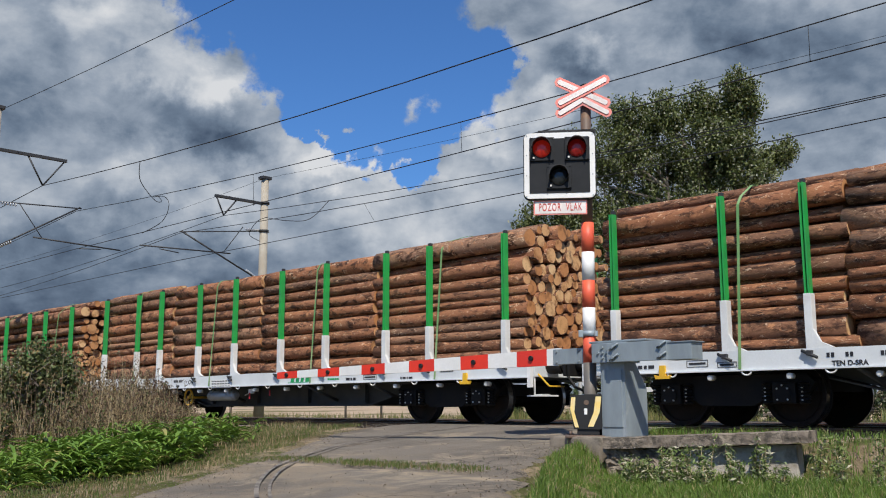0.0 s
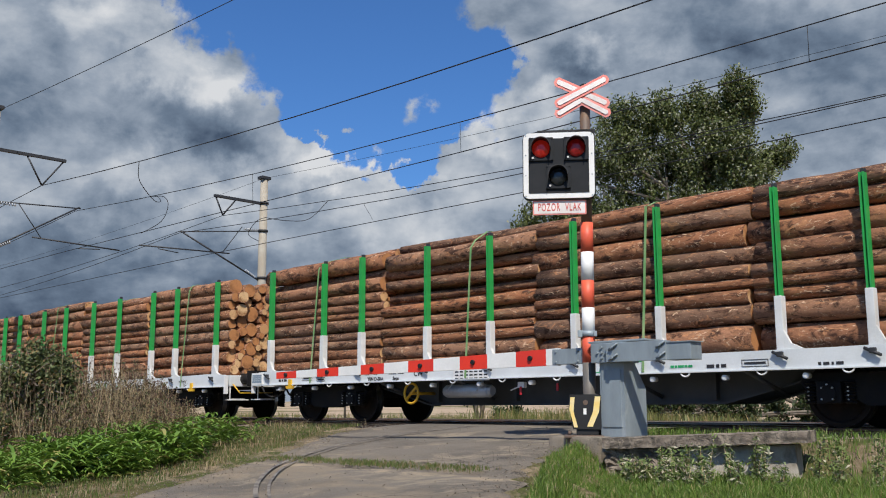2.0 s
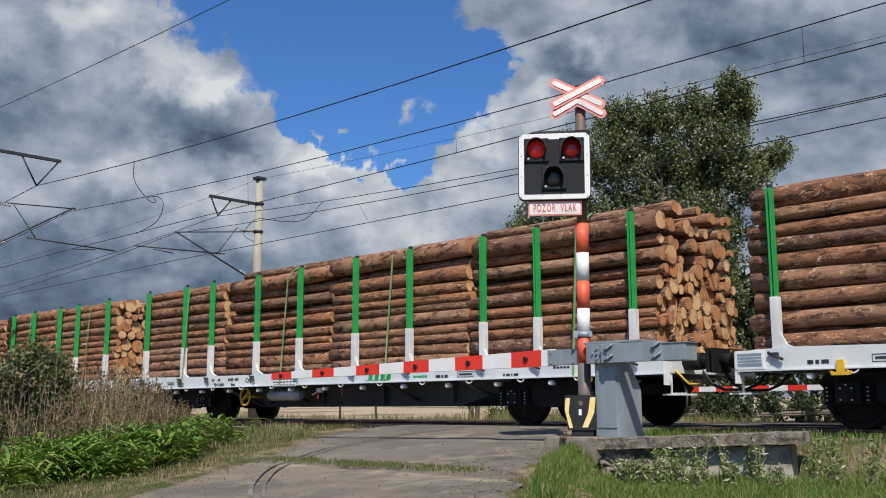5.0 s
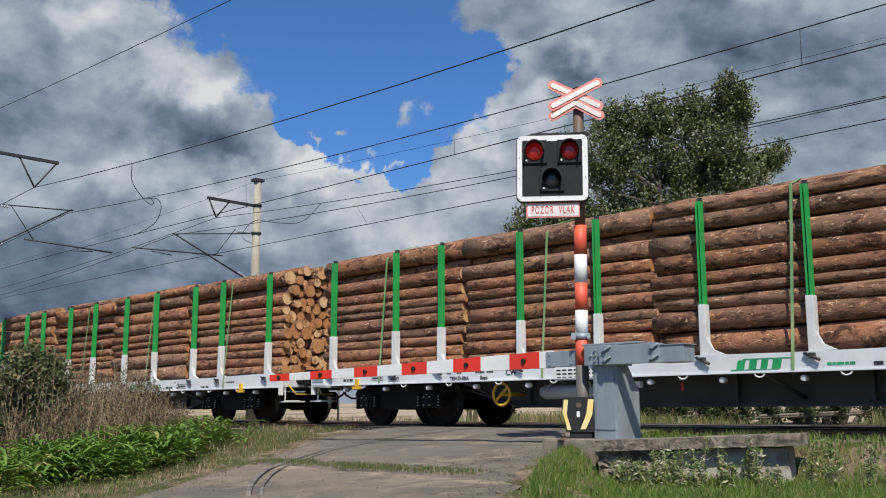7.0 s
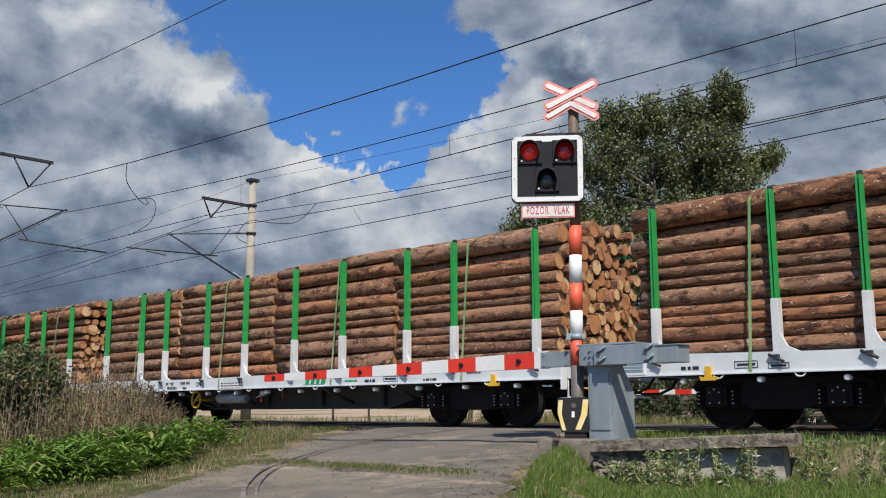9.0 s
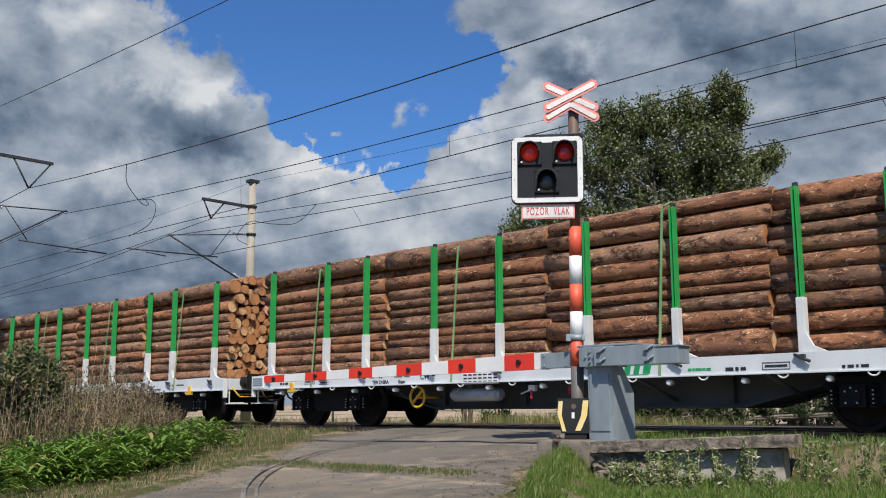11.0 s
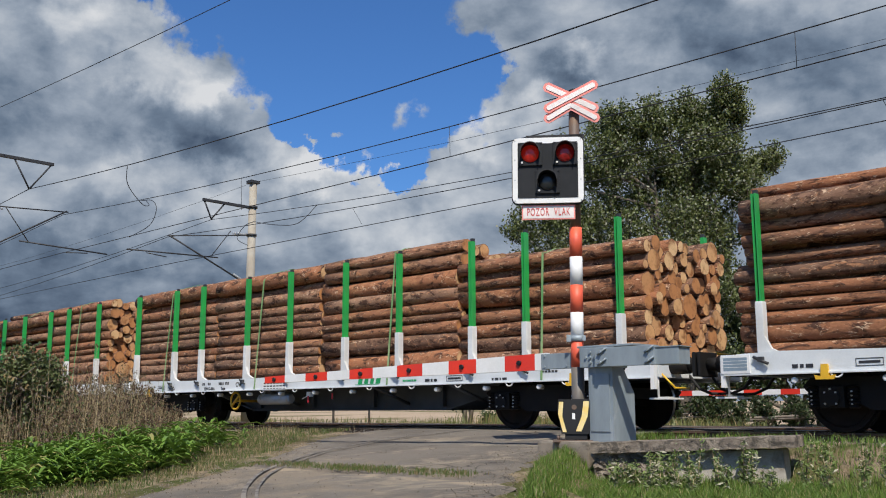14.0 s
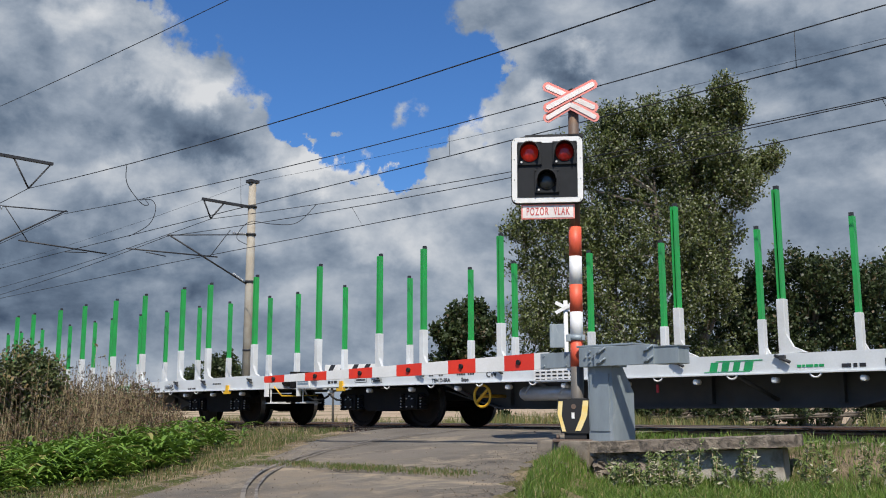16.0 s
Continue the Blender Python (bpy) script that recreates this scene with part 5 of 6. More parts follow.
def build_overhead():
    NM, FM = -31.3, -29.8
    span = 50.0
    # near line
    near_m = sag(NM - 0.5, 6.92, NM + span, 7.0, 1.25, 1.42, 0.87)
    wire(near_m, 0.011, "messenger_wire", "dark messenger wire over the near track")
    wire([(-120, 1.4, 5.56), (NM - 0.5, 1.15, 5.56), (-14, 1.33, 5.51), (NM + span, 1.5, 5.56)], 0.011, "contact_wire", "dark contact wire over the near track")
    wire(sag(NM - span, 6.92, NM - 0.5, 6.92, 1.4, 1.25, 0.95), 0.011, "messenger_wire", "dark messenger wire over the near track")
    # far line
    far_m = sag(FM, 6.25, FM + span, 6.9, 4.05, 5.1, 0.84)
    wire(far_m, 0.011, "messenger_wire", "dark messenger wire over the far track")
    wire([(-120, 5.0, 5.56), (FM, 4.05, 5.30), (-14, 4.95, 5.44), (FM + span, 5.1, 5.55)], 0.011, "contact_wire", "dark contact wire over the far track")
    wire(sag(FM - span, 6.4, FM, 6.25, 4.9, 4.05, 0.9), 0.011, "messenger_wire", "dark messenger wire over the far track")
    # feeders and earth wires
    wire(sag(NM, 7.5, NM + span, 7.3, -0.15, -0.6, 0.90), 0.013, "feeder_wire", "dark feeder wire beside the near track")
    wire(sag(NM - span, 7.4, NM, 7.5, -0.3, -0.15, 0.8), 0.013, "feeder_wire", "dark feeder wire beside the near track")
    wire(sag(NM, 9.72, NM + span, 9.4, -1.67, -1.67, 0.55), 0.010, "earth_wire", "thin earth wire over the mast tops")
    wire(sag(FM, 8.75, FM + span, 8.3, 7.48, 7.48, 0.62), 0.006, "earth_wire", "thin earth wire over the mast tops")
    wire(sag(FM - span, 8.75, FM, 8.75, 7.48, 7.48, 0.6), 0.006, "earth_wire", "thin earth wire over the mast tops")
    wire(sag(FM, 7.1, FM + span, 6.9, 5.75, 5.75, 0.88), 0.011, "feeder_wire", "dark feeder wire beside the far track")
    wire(sag(FM - span, 7.1, FM, 7.1, 5.75, 5.75, 0.8), 0.011, "feeder_wire", "dark feeder wire beside the far track")
    # droppers
    for m, y, zc in ((near_m, 1.33, 5.51), (far_m, 4.9, 5.45)):
        for x in (-21.2, -13.6, -6.15) if y < 2 else (-20.2, -6.05):
            zm = float(np.interp(x, [p[0] for p in m], [p[2] for p in m]))
            ym = float(np.interp(x, [p[0] for p in m], [p[1] for p in m]))
            yb = y if y < 2 else float(np.interp(x, [FM, -14.0, 20.0], [4.05, 4.95, 5.1]))
            bm = B()
            tube(bm, [(x, ym, zm), (x, yb, zc)], 0.006, 4)
            tagged(part("dropper", bm, WIRE), "thin dropper between the two wires", "wire", group="droppers")
    # jumper loops
    for pts in ([(-24.1, -0.44, 6.92), (-24.3, -0.3, 6.45), (-24.6, 0.3, 6.05), (-25.3, 0.9, 6.20), (-26.2, 1.27, 6.55)],
                [(-26.5, 1.27, 6.58), (-25.9, 1.3, 6.50), (-25.6, 1.3, 6.20), (-25.9, 1.27, 5.75), (-27.0, 1.22, 5.53)],
                [(-25.3, 4.5, 6.22), (-25.8, 4.5, 6.15), (-26.2, 4.5, 5.80), (-25.6, 4.5, 5.50)],
                [(-25.3, 4.5, 6.22), (-24.4, 4.7, 6.02), (-23.8, 5.1, 6.05), (-23.5, 5.6, 6.66)]):
        bm = B()
        P = [Vector(p) for p in pts]
        fine = []
        for i in range(len(P) - 1):
            a, b, c, d = P[max(i - 1, 0)], P[i], P[i + 1], P[min(i + 2, len(P) - 1)]
            for k in range(6):
                t = k / 6
                fine.append(0.5 * (2 * b + (c - a) * t + (2 * a - 5 * b + 4 * c - d) * t * t + (3 * b - a - 3 * c + d) * t ** 3))
        fine.append(P[-1])
        tube(bm, fine, 0.011, 5)
        tagged(part("jumper_cable", bm, WIRE), "drooping dark jumper cable", "cable", group="jumper cables")
    # masts with cantilevers
    for x, y, top, s, ym, yf in ((FM, 7.48, 8.80, -1, 4.05, 5.75), (NM, -1.75, 9.85, 1, 1.2, -0.15)):
        mast = thing("catenary_mast", "pale concrete catenary mast with dark cantilever arms" if s < 0 else "catenary mast with dark cantilever arms beside the near track", "mast", group="catenary masts")
        bm = B()
        rod(bm, (x, y, -0.3), (x, y, top), 0.19, 0.135, seg=20)
        part("shaft", bm, MAST, mast, "tapered pale concrete shaft")
        bm = B()
        box(bm, x - 0.16, x + 0.16, y - 0.2, y + 0.2, top - 0.10, top + 0.01, 0.01)
        part("mast_cap", bm, MAST_STEEL, mast, "dark steel cap")
        for z in (7.8, 6.75, 5.0, 2.5):
            bm = B()
            rod(bm, (x, y, z - 0.04), (x, y, z + 0.04), 0.185, seg=18)
            part("band", bm, MAST_STEEL, mast, "dark steel band")
        bm = B()
        zt, reach = (7.78, 2.1) if s < 0 else (8.45, 2.35)
        box(bm, x - 0.05, x + 0.05, min(y, y + s * reach), max(y, y + s * reach), zt - 0.05, zt + 0.05, 0.01)
        tube(bm, [(x, y + s * (reach - 0.05), zt), (x, yf, 7.12 if s < 0 else 7.5)], 0.028)
        tube(bm, [(x, yf - s * 0.55, zt), (x, yf, 7.12 if s < 0 else 7.5)], 0.028)
        part("feeder_arm", bm, MAST_STEEL, mast, "dark feeder arm with hanger")
        bm = B()
        zm, zd = (6.30, 4.85) if s < 0 else (6.92, 5.15)
        tube(bm, [(x, y, 6.75), (x, ym, zm)], 0.022)
        tube(bm, [(x, y, zd), (x, ym - s * 0.05, zm + 0.03)], 0.03)
        tube(bm, [(x, y + s * 1.4, 5.76), (x, ym + s * 1.45, 5.66)], 0.026)
        tube(bm, [(x, ym + s * 0.75, 5.62), (x, ym, 5.56)], 0.018)
        tube(bm, [(x, y + s * 0.9, 6.80), (x, y + s * 1.7, 5.75)], 0.016)
        part("cantilever", bm, MAST_STEEL, mast, "dark tubular cantilever")
        bm = B()
        for a, b in (((x, y + s * 0.25, 6.745), (x, y + s * 0.85, 6.73)), ((x, y + s * 0.3, zd + 0.16), (x, y + s * 0.75, zd + 0.39))):
            a, b = Vector(a), Vector(b)
            for k in range(7):
                p = a.lerp(b, k / 7)
                rod(bm, p, p + (b - a) * 0.07, 0.05, seg=10)
        part("insulator", bm, ALU, mast, "pale ribbed insulators")


build_overhead()

# ---------------------------------------------------------------- far side of the crossing


def build_far_side():
    b = thing("hazard_board", "black and white striped board beyond the tracks", "board")
    bm = B()
    box(bm, 0, 2.0, -0.03, 0.03, 1.32, 1.66, 0.01)
    board = part("panel", bm, SHEET_WHITE, b, "white panel")
    for k in range(4):
        bm = B()
        x = 0.15 + 0.46 * k
        prism(bm, [(x - 0.08, 1.325), (x + 0.1, 1.325), (x + 0.28, 1.655), (x + 0.1, 1.655)], -0.036, -0.031)
        part("stripe", bm, INK, board, "slanted black stripe")
    for x in (0.3, 1.7):
        bm = B()
        rod(bm, (x, 0.05, -0.6), (x, 0.05, 1.6), 0.04)
        part("leg", bm, GREY_PIPE, b)
    b.matrix_basis = pose(-26.7, 8.6, 0.24, 0, 0, 20)

    s = thing("far_crossing_signal", "distant crossing signal post with small white cross", "signal")
    bm = B()
    rod(bm, (0, 0, -0.2), (0, 0, 3.4), 0.06, seg=14)
    part("post", bm, SHEET_WHITE, s, "white post")
    for a in (-28, 28):
        bm = B()
        box(bm, -0.32, 0.32, -0.01, 0.01, -0.05, 0.05, 0.008)
        part("cross_arm", bm, SHEET_WHITE, s, "white cross arm", m=pose(0, -0.08 + 0.001 * a, 3.2, 0, a, 0))
    bm = B()
    box(bm, -0.45, 0.05, -0.03, 0.05, 2.1, 2.75, 0.02)
    part("board", bm, GREY_BOX, s, "grey back of the signal board")
    s.matrix_basis = pose(-16.4, 8.8, -0.08, 0, 0, 40)

    b = thing("far_barrier", "lowered red and white barrier beyond the tracks", "barrier")
    for i in range(11):
        bm = B()
        box(bm, 0.45 * i, 0.45 * i + 0.45, -0.03, 0.03, 0.72, 0.84)
        part("boom_section", bm, RED if i % 2 else SHEET_WHITE, b)
    bm = B()
    box(bm, -0.5, -0.02, -0.2, 0.2, -0.1, 0.95, 0.02)
    part("drive_housing", bm, GREY_BOX, b, "grey drive housing")
    b.matrix_basis = pose(-14.2, 8.5, -0.05)

    s = thing("white_sign", "small tilted white sign on a thin post", "sign")
    bm = B()
    rod(bm, (0, 0, 0), (0, 0, 1.4), 0.025)
    part("post", bm, GREY_PIPE, s)
    bm = B()
    box(bm, -0.2, 0.2, -0.012, 0.012, -0.16, 0.16, 0.006)
    part("panel", bm, SHEET_WHITE, s, "white sign panel", m=pose(0, -0.04, 1.32, 0, -25, 0))
    s.matrix_basis = pose(-18.2, -5.55, -0.35, 0, 0, 45)


build_far_side()

# ---------------------------------------------------------------- trees and plants


def quads(centres, dirs, widths, lengths, bend=0.0):
    """Leaves: four-cornered, folded a little, one per centre. Returns verts and faces."""
    n = len(centres)
    d = dirs / (np.linalg.norm(dirs, axis=1, keepdims=True) + 1e-9)
    ref = rng.normal(size=(n, 3))
    w = np.cross(d, ref)
    w /= np.linalg.norm(w, axis=1, keepdims=True) + 1e-9
    nn = np.cross(w, d)
    L, Wd = lengths[:, None], widths[:, None]
    base, tip = centres - d * L * 0.5, centres + d * L * 0.5
    mid = centres + nn * (bend * L)
    v = np.stack([base, mid + w * Wd * 0.5, tip, mid - w * Wd * 0.5], 1).reshape(-1, 3)
    f = np.arange(4 * n).reshape(n, 4)
    return v, f


def fill_mesh(name, v, f, mat, parent=None):
    me = bpy.data.meshes.new(name)
    v, f = np.asarray(v, np.float32), np.asarray(f, np.int32)
    k = f.shape[1]
    me.vertices.add(len(v))
    me.vertices.foreach_set("co", v.ravel())
    me.loops.add(f.size)
    me.loops.foreach_set("vertex_index", f.ravel())
    me.polygons.add(len(f))
    me.polygons.foreach_set("loop_start", np.arange(0, f.size, k, dtype=np.int32))
    me.polygons.foreach_set("loop_total", np.full(len(f), k, dtype=np.int32))
    me.update()
    me.validate()
    me.materials.append(mat)
    ob = new(name, me)
    if parent:
        ob.parent = parent
    return ob


def build_tree(name, label, foot, lobes, leaf_mat, leaf, per_twig, twig_len, stems, category="tree", turn=45.0):
    """lobes: (across, depth, height, radius, twigs). Limbs run from the stems into every lobe; twigs carry the leaves."""
    tree = thing(name, label, category, pose(*foot, 0, 0, turn))
    bm = B()
    cents, dirs = [], []
    tops = []
    for sx, sy, sh, sr in stems:
        pts = [(sx * 0.25, sy * 0.25, -0.2), (sx * 0.5, sy * 0.5, sh * 0.3), (sx * 0.85 + 0.1, sy, sh * 0.65), (sx, sy, sh)]
        tube(bm, pts, [sr, sr * 0.85, sr * 0.55, sr * 0.2], 9)
        tops.append([Vector(p) for p in pts])
    for lx, ly, lz, lr, nt in lobes:
        best = min(tops, key=lambda s: (s[2] - Vector((lx, ly, lz))).length)
        h = min(0.9, max(0.15, (lz - 1.2 * lr) / max(best[3].z, 0.1)))
        k = min(2, int(h * 3))
        root = best[k].lerp(best[k + 1], h * 3 - k)
        c = Vector((lx, ly, lz))
        tube(bm, [root, root.lerp(c, 0.5) + Vector((0, 0, 0.12 * lr)), c, c + Vector((0, 0, lr * 0.7))], [0.06 * lr + 0.02, 0.04 * lr + 0.015, 0.02 * lr + 0.01, 0.005], 5)
        for _ in range(nt):
            u = rng.normal(size=3)
            u /= np.linalg.norm(u)
            rad = lr * rng.uniform(0.25, 1.08) ** 0.7 * (1 + 0.25 * noise.noise((lx + u[0] * 1.7, u[1] * 1.7, u[2] * 1.7 + lz)))
            tip = np.array((lx, ly, lz)) + u * rad * np.array((1, 1, 1.05))
            grow = u * 0.7 + np.array((0, 0, 0.75)) + rng.normal(0, 0.25, 3)
            grow /= np.linalg.norm(grow)
            t = rng.random((per_twig, 1))
            p = tip + grow * (t - 0.6) * twig_len + rng.normal(0, twig_len * 0.13, (per_twig, 3))
            cents.append(p)
            dirs.append(grow * 0.5 + rng.normal(0, 0.7, (per_twig, 3)))
            if rng.random() < 0.35:
                a = tip - grow * twig_len * 0.9
                tube(bm, [tuple(a), tuple(tip + grow * twig_len * 0.3)], [0.016, 0.004], 3)
    part("trunk", bm, TREE_BARK, tree, "grey-brown trunk and limbs")
    c, d = np.concatenate(cents), np.concatenate(dirs)
    n = len(c)
    v, f = quads(c, d, leaf * rng.uniform(0.55, 0.9, n), leaf * rng.uniform(0.8, 1.4, n), 0.12)
    crown = fill_mesh("crown", v, f, leaf_mat, tree)
    crown["label"] = "leafy crown with gaps"
    return tree


def px_lobes(rows, scale, x0, y0):
    """Lobes from a sketch of the crown: across, up, radius in sketch units."""
    out = []
    for a, b, r, nt in rows:
        out.append(((a - x0) * scale * 1.02, float(rng.uniform(-0.22, 0.22) * 60 * scale + rng.normal(0, r * scale * 0.5)), (y0 - b) * scale, r * scale, int(nt * 1.35)))
    return out


SK = 33.0 / 1719
poplar_rows = [(1285, 148, 34, 60), (1312, 172, 24, 34), (1262, 195, 46, 70), (1222, 172, 34, 50), (1150, 190, 42, 60), (1190, 235, 70, 110), (1265, 250, 52, 95), (1345, 268, 26, 40), (1372, 258, 20, 26), (1305, 315, 42, 55),
               (1090, 200, 45, 60), (1060, 260, 55, 70), (1120, 290, 75, 110), (1230, 320, 80, 130), (960, 300, 40, 35), (985, 345, 50, 55), (930, 380, 38, 35), (1010, 400, 65, 80),
               (1090, 390, 85, 130), (1190, 410, 85, 130), (1255, 400, 60, 80), (950, 450, 50, 50), (1000, 500, 75, 90), (1090, 500, 85, 110), (1180, 510, 80, 100), (1250, 500, 60, 80),
               (940, 560, 50, 60), (1010, 600, 75, 90), (1110, 610, 80, 90), (1210, 610, 80, 90), (980, 250, 30, 18), (1060, 650, 80, 60)]
build_tree("poplar_tree", "tall spreading poplar with silvery green leaves", (-18.3, 15.95, -0.25), px_lobes(poplar_rows, SK, 1142, 743), POPLAR, 0.10, 44, 0.72,
           [(-1.5, 0.3, 6.5, 0.28), (0.3, -0.3, 9.0, 0.32), (1.8, 0.2, 9.5, 0.3), (3.2, 0.5, 7.5, 0.22), (-2.8, -0.4, 4.5, 0.18)])
SK2 = 36.0 / 1719
bush_rows = [(1340, 490, 45, 60), (1395, 470, 45, 60), (1450, 480, 45, 60), (1500, 470, 40, 55), (1545, 490, 45, 55), (1600, 480, 50, 60), (1330, 560, 55, 70), (1400, 550, 60, 80), (1470, 550, 60, 80), (1540, 560, 60, 80),
             (1610, 560, 60, 70), (1340, 640, 60, 60), (1420, 640, 60, 60), (1500, 640, 60, 60), (1580, 640, 60, 60), (1290, 600, 50, 50), (1660, 520, 60, 60), (1660, 620, 60, 60), (1240, 600, 60, 60), (1250, 660, 60, 60)]
build_tree("hedge_bush", "dense dark green bushes behind the line", (-15.7, 23.2, -0.25), px_lobes(bush_rows, SK2, 1450, 735), BUSH, 0.14, 30, 0.7,
           [(-2, 0, 3.5, 0.14), (0, 0.3, 4.0, 0.16), (2, 0, 3.6, 0.14), (3.5, 0.2, 3.0, 0.12)], "bush")
SK3 = 42.0 / 1719
small_rows = [(815, 545, 22, 40), (845, 540, 24, 40), (800, 580, 26, 45), (835, 590, 34, 60), (862, 575, 24, 40), (775, 575, 8, 10), (800, 625, 34, 50), (845, 635, 36, 50), (820, 670, 36, 40)]
build_tree("small_tree", "small dark green tree behind the line", (-28.2, 17.2, -0.25), px_lobes(small_rows, SK3, 822, 735), BUSH, 0.17, 22, 0.6,
           [(0, 0, 4.2, 0.14), (0.7, 0.2, 4.0, 0.1)], "tree")
far_rows = [(380, 650, 20, 30), (400, 640, 14, 25), (410, 660, 20, 25), (350, 668, 18, 20)]
build_tree("distant_bush", "low dark bush far across the field", (-56.0, 23.0, -0.25), px_lobes(far_rows, 70 / 1719, 390, 735), BUSH, 0.25, 24, 0.8, [(0, 0, 2.5, 0.12)], "bush")
low_rows = [(1020, 706, 26, 26), (1075, 704, 28, 30), (1130, 708, 26, 26), (1190, 703, 30, 30), (1250, 706, 28, 28), (1310, 704, 28, 28), (1370, 707, 28, 28), (1430, 703, 30, 30), (1490, 706, 28, 28), (1550, 705, 28, 28), (1610, 705, 28, 28), (690, 720, 14, 20), (720, 718, 16, 20), (840, 700, 30, 30), (900, 690, 36, 40), (960, 690, 40, 40)]
build_tree("scrub_bush", "low scrub beside the far track", (-19.0, 12.4, -0.25), px_lobes(low_rows, 30 / 1719, 840, 735), BUSH, 0.12, 20, 0.5, [(0, 0, 0.7, 0.05)], "bush")
bush_left = [(78, 640, 20, 30), (88, 682, 26, 36), (66, 612, 16, 24), (32, 604, 20, 30), (105, 720, 24, 26), (20, 625, 26, 45), (45, 650, 26, 45), (0, 640, 30, 50), (25, 680, 34, 55), (60, 690, 24, 35), (-25, 660, 36, 50), (-10, 710, 40, 50), (45, 725, 34, 40)]
build_tree("leafy_shrub", "green leafy shrub among dry weeds", (-13.75, -7.1, -0.46), px_lobes(bush_left, 13.6 / 1719, 25, 790), leaf_material("shrub leaves", (0.055, 0.08, 0.027), (0.16, 0.19, 0.075), (0.30, 0.22, 0.10), 0.12), 0.055, 15, 0.34,
           [(0, 0, 1.2, 0.03), (0.25, 0.1, 1.0, 0.025)], "shrub", 68)


def blades(n, area, h, w, mat, name, label, category="grass", lean=0.35, keep=None, clump=0.0):
    """Grass: narrow three-point blades in two steps."""
    x0, x1, y0, y1 = area
    x, y = rng.uniform(x0, x1, n), rng.uniform(y0, y1, n)
    if clump:
        cx, cy = rng.uniform(x0, x1, n // 14), rng.uniform(y0, y1, n // 14)
        k = rng.integers(0, len(cx), n)
        x, y = cx[k] + rng.normal(0, clump, n), cy[k] + rng.normal(0, clump, n)
    if keep is not None:
        ok = keep(x, y)
        x, y = x[ok], y[ok]
    n = len(x)
    z = np.array([verge_z(float(a), float(q)) for a, q in zip(x, y)]) + np.where((y > -1.3) & (y < 8), -0.16, 0.025)
    hh = h * rng.uniform(0.45, 1.25, n)
    a = rng.uniform(0, 2 * np.pi, n)
    tilt = np.abs(rng.normal(0, lean, n))
    p0 = np.stack([x, y, z], 1)
    dv = np.stack([np.cos(a) * tilt, np.sin(a) * tilt, np.ones(n)], 1)
    mid = p0 + dv * hh[:, None] * 0.55 * np.array((0.6, 0.6, 1))
    tip = p0 + dv * hh[:, None] * np.array((1.2, 1.2, 0.95))
    b = rng.uniform(0, 2 * np.pi, n)
    side = np.stack([np.cos(b), np.sin(b), np.zeros(n)], 1) * (w * rng.uniform(0.6, 1.2, n))[:, None]
    v = np.stack([p0 - side, p0 + side, mid + side * 0.8, mid - side * 0.8, tip], 1).reshape(-1, 3)
    i = np.arange(n)[:, None] * 5
    f = np.concatenate([i + np.array([[0, 1, 2]]), i + np.array([[0, 2, 3]]), i + np.array([[3, 2, 4]])], 0)
    ob = fill_mesh(name, v, f, mat)
    return tagged(ob, label, category, kind="stuff")


def off_road(x, y):
    l = np.array([road_edges(float(q))[0] for q in y])
    r = np.array([road_edges(float(q))[1] for q in y])
    return (x < l - 0.02) | (x > r + 0.05)


blades(150000, (-8.2, 0.5, -8.5, -3.3), 0.095, 0.0045, GRASS, "grass", "bright green uncut grass beside the road", keep=lambda x, y: off_road(x - 0.14, y), clump=0.16)
blades(9000, (-8.0, 1.0, -3.4, -1.6), 0.10, 0.005, GRASS, "grass", "green grass and weeds by the culvert", keep=off_road, clump=0.12)
blades(52000, (-16.0, -7.6, -9.5, -1.2), 0.055, 0.0045, VERGE_GRASS, "grass", "short trodden grass on the road verge", keep=lambda x, y: off_road(x + 0.18, y), clump=0.20)
blades(5000, (-19.0, -8.0, -7.0, -0.9), 0.13, 0.0025, DRY, "dry_grass", "dry grass tufts on the verge", keep=off_road, clump=0.08)
blades(18000, (-20, 4, 7.0, 16.0), 0.34, 0.010, FIELD_GRASS, "meadow", "tall meadow grass beyond the tracks", keep=off_road, clump=0.25)
blades(3500, (-45, -20, 7.0, 14.0), 0.22, 0.010, FIELD_GRASS, "meadow", "sparse meadow grass at the edge of a bare field", clump=0.3)
blades(3000, (-10.2, -6.6, -5.74, -5.44), 0.042, 0.004, VERGE_GRASS, "crack_grass", "short grass growing in the joint of the road", clump=0.06)


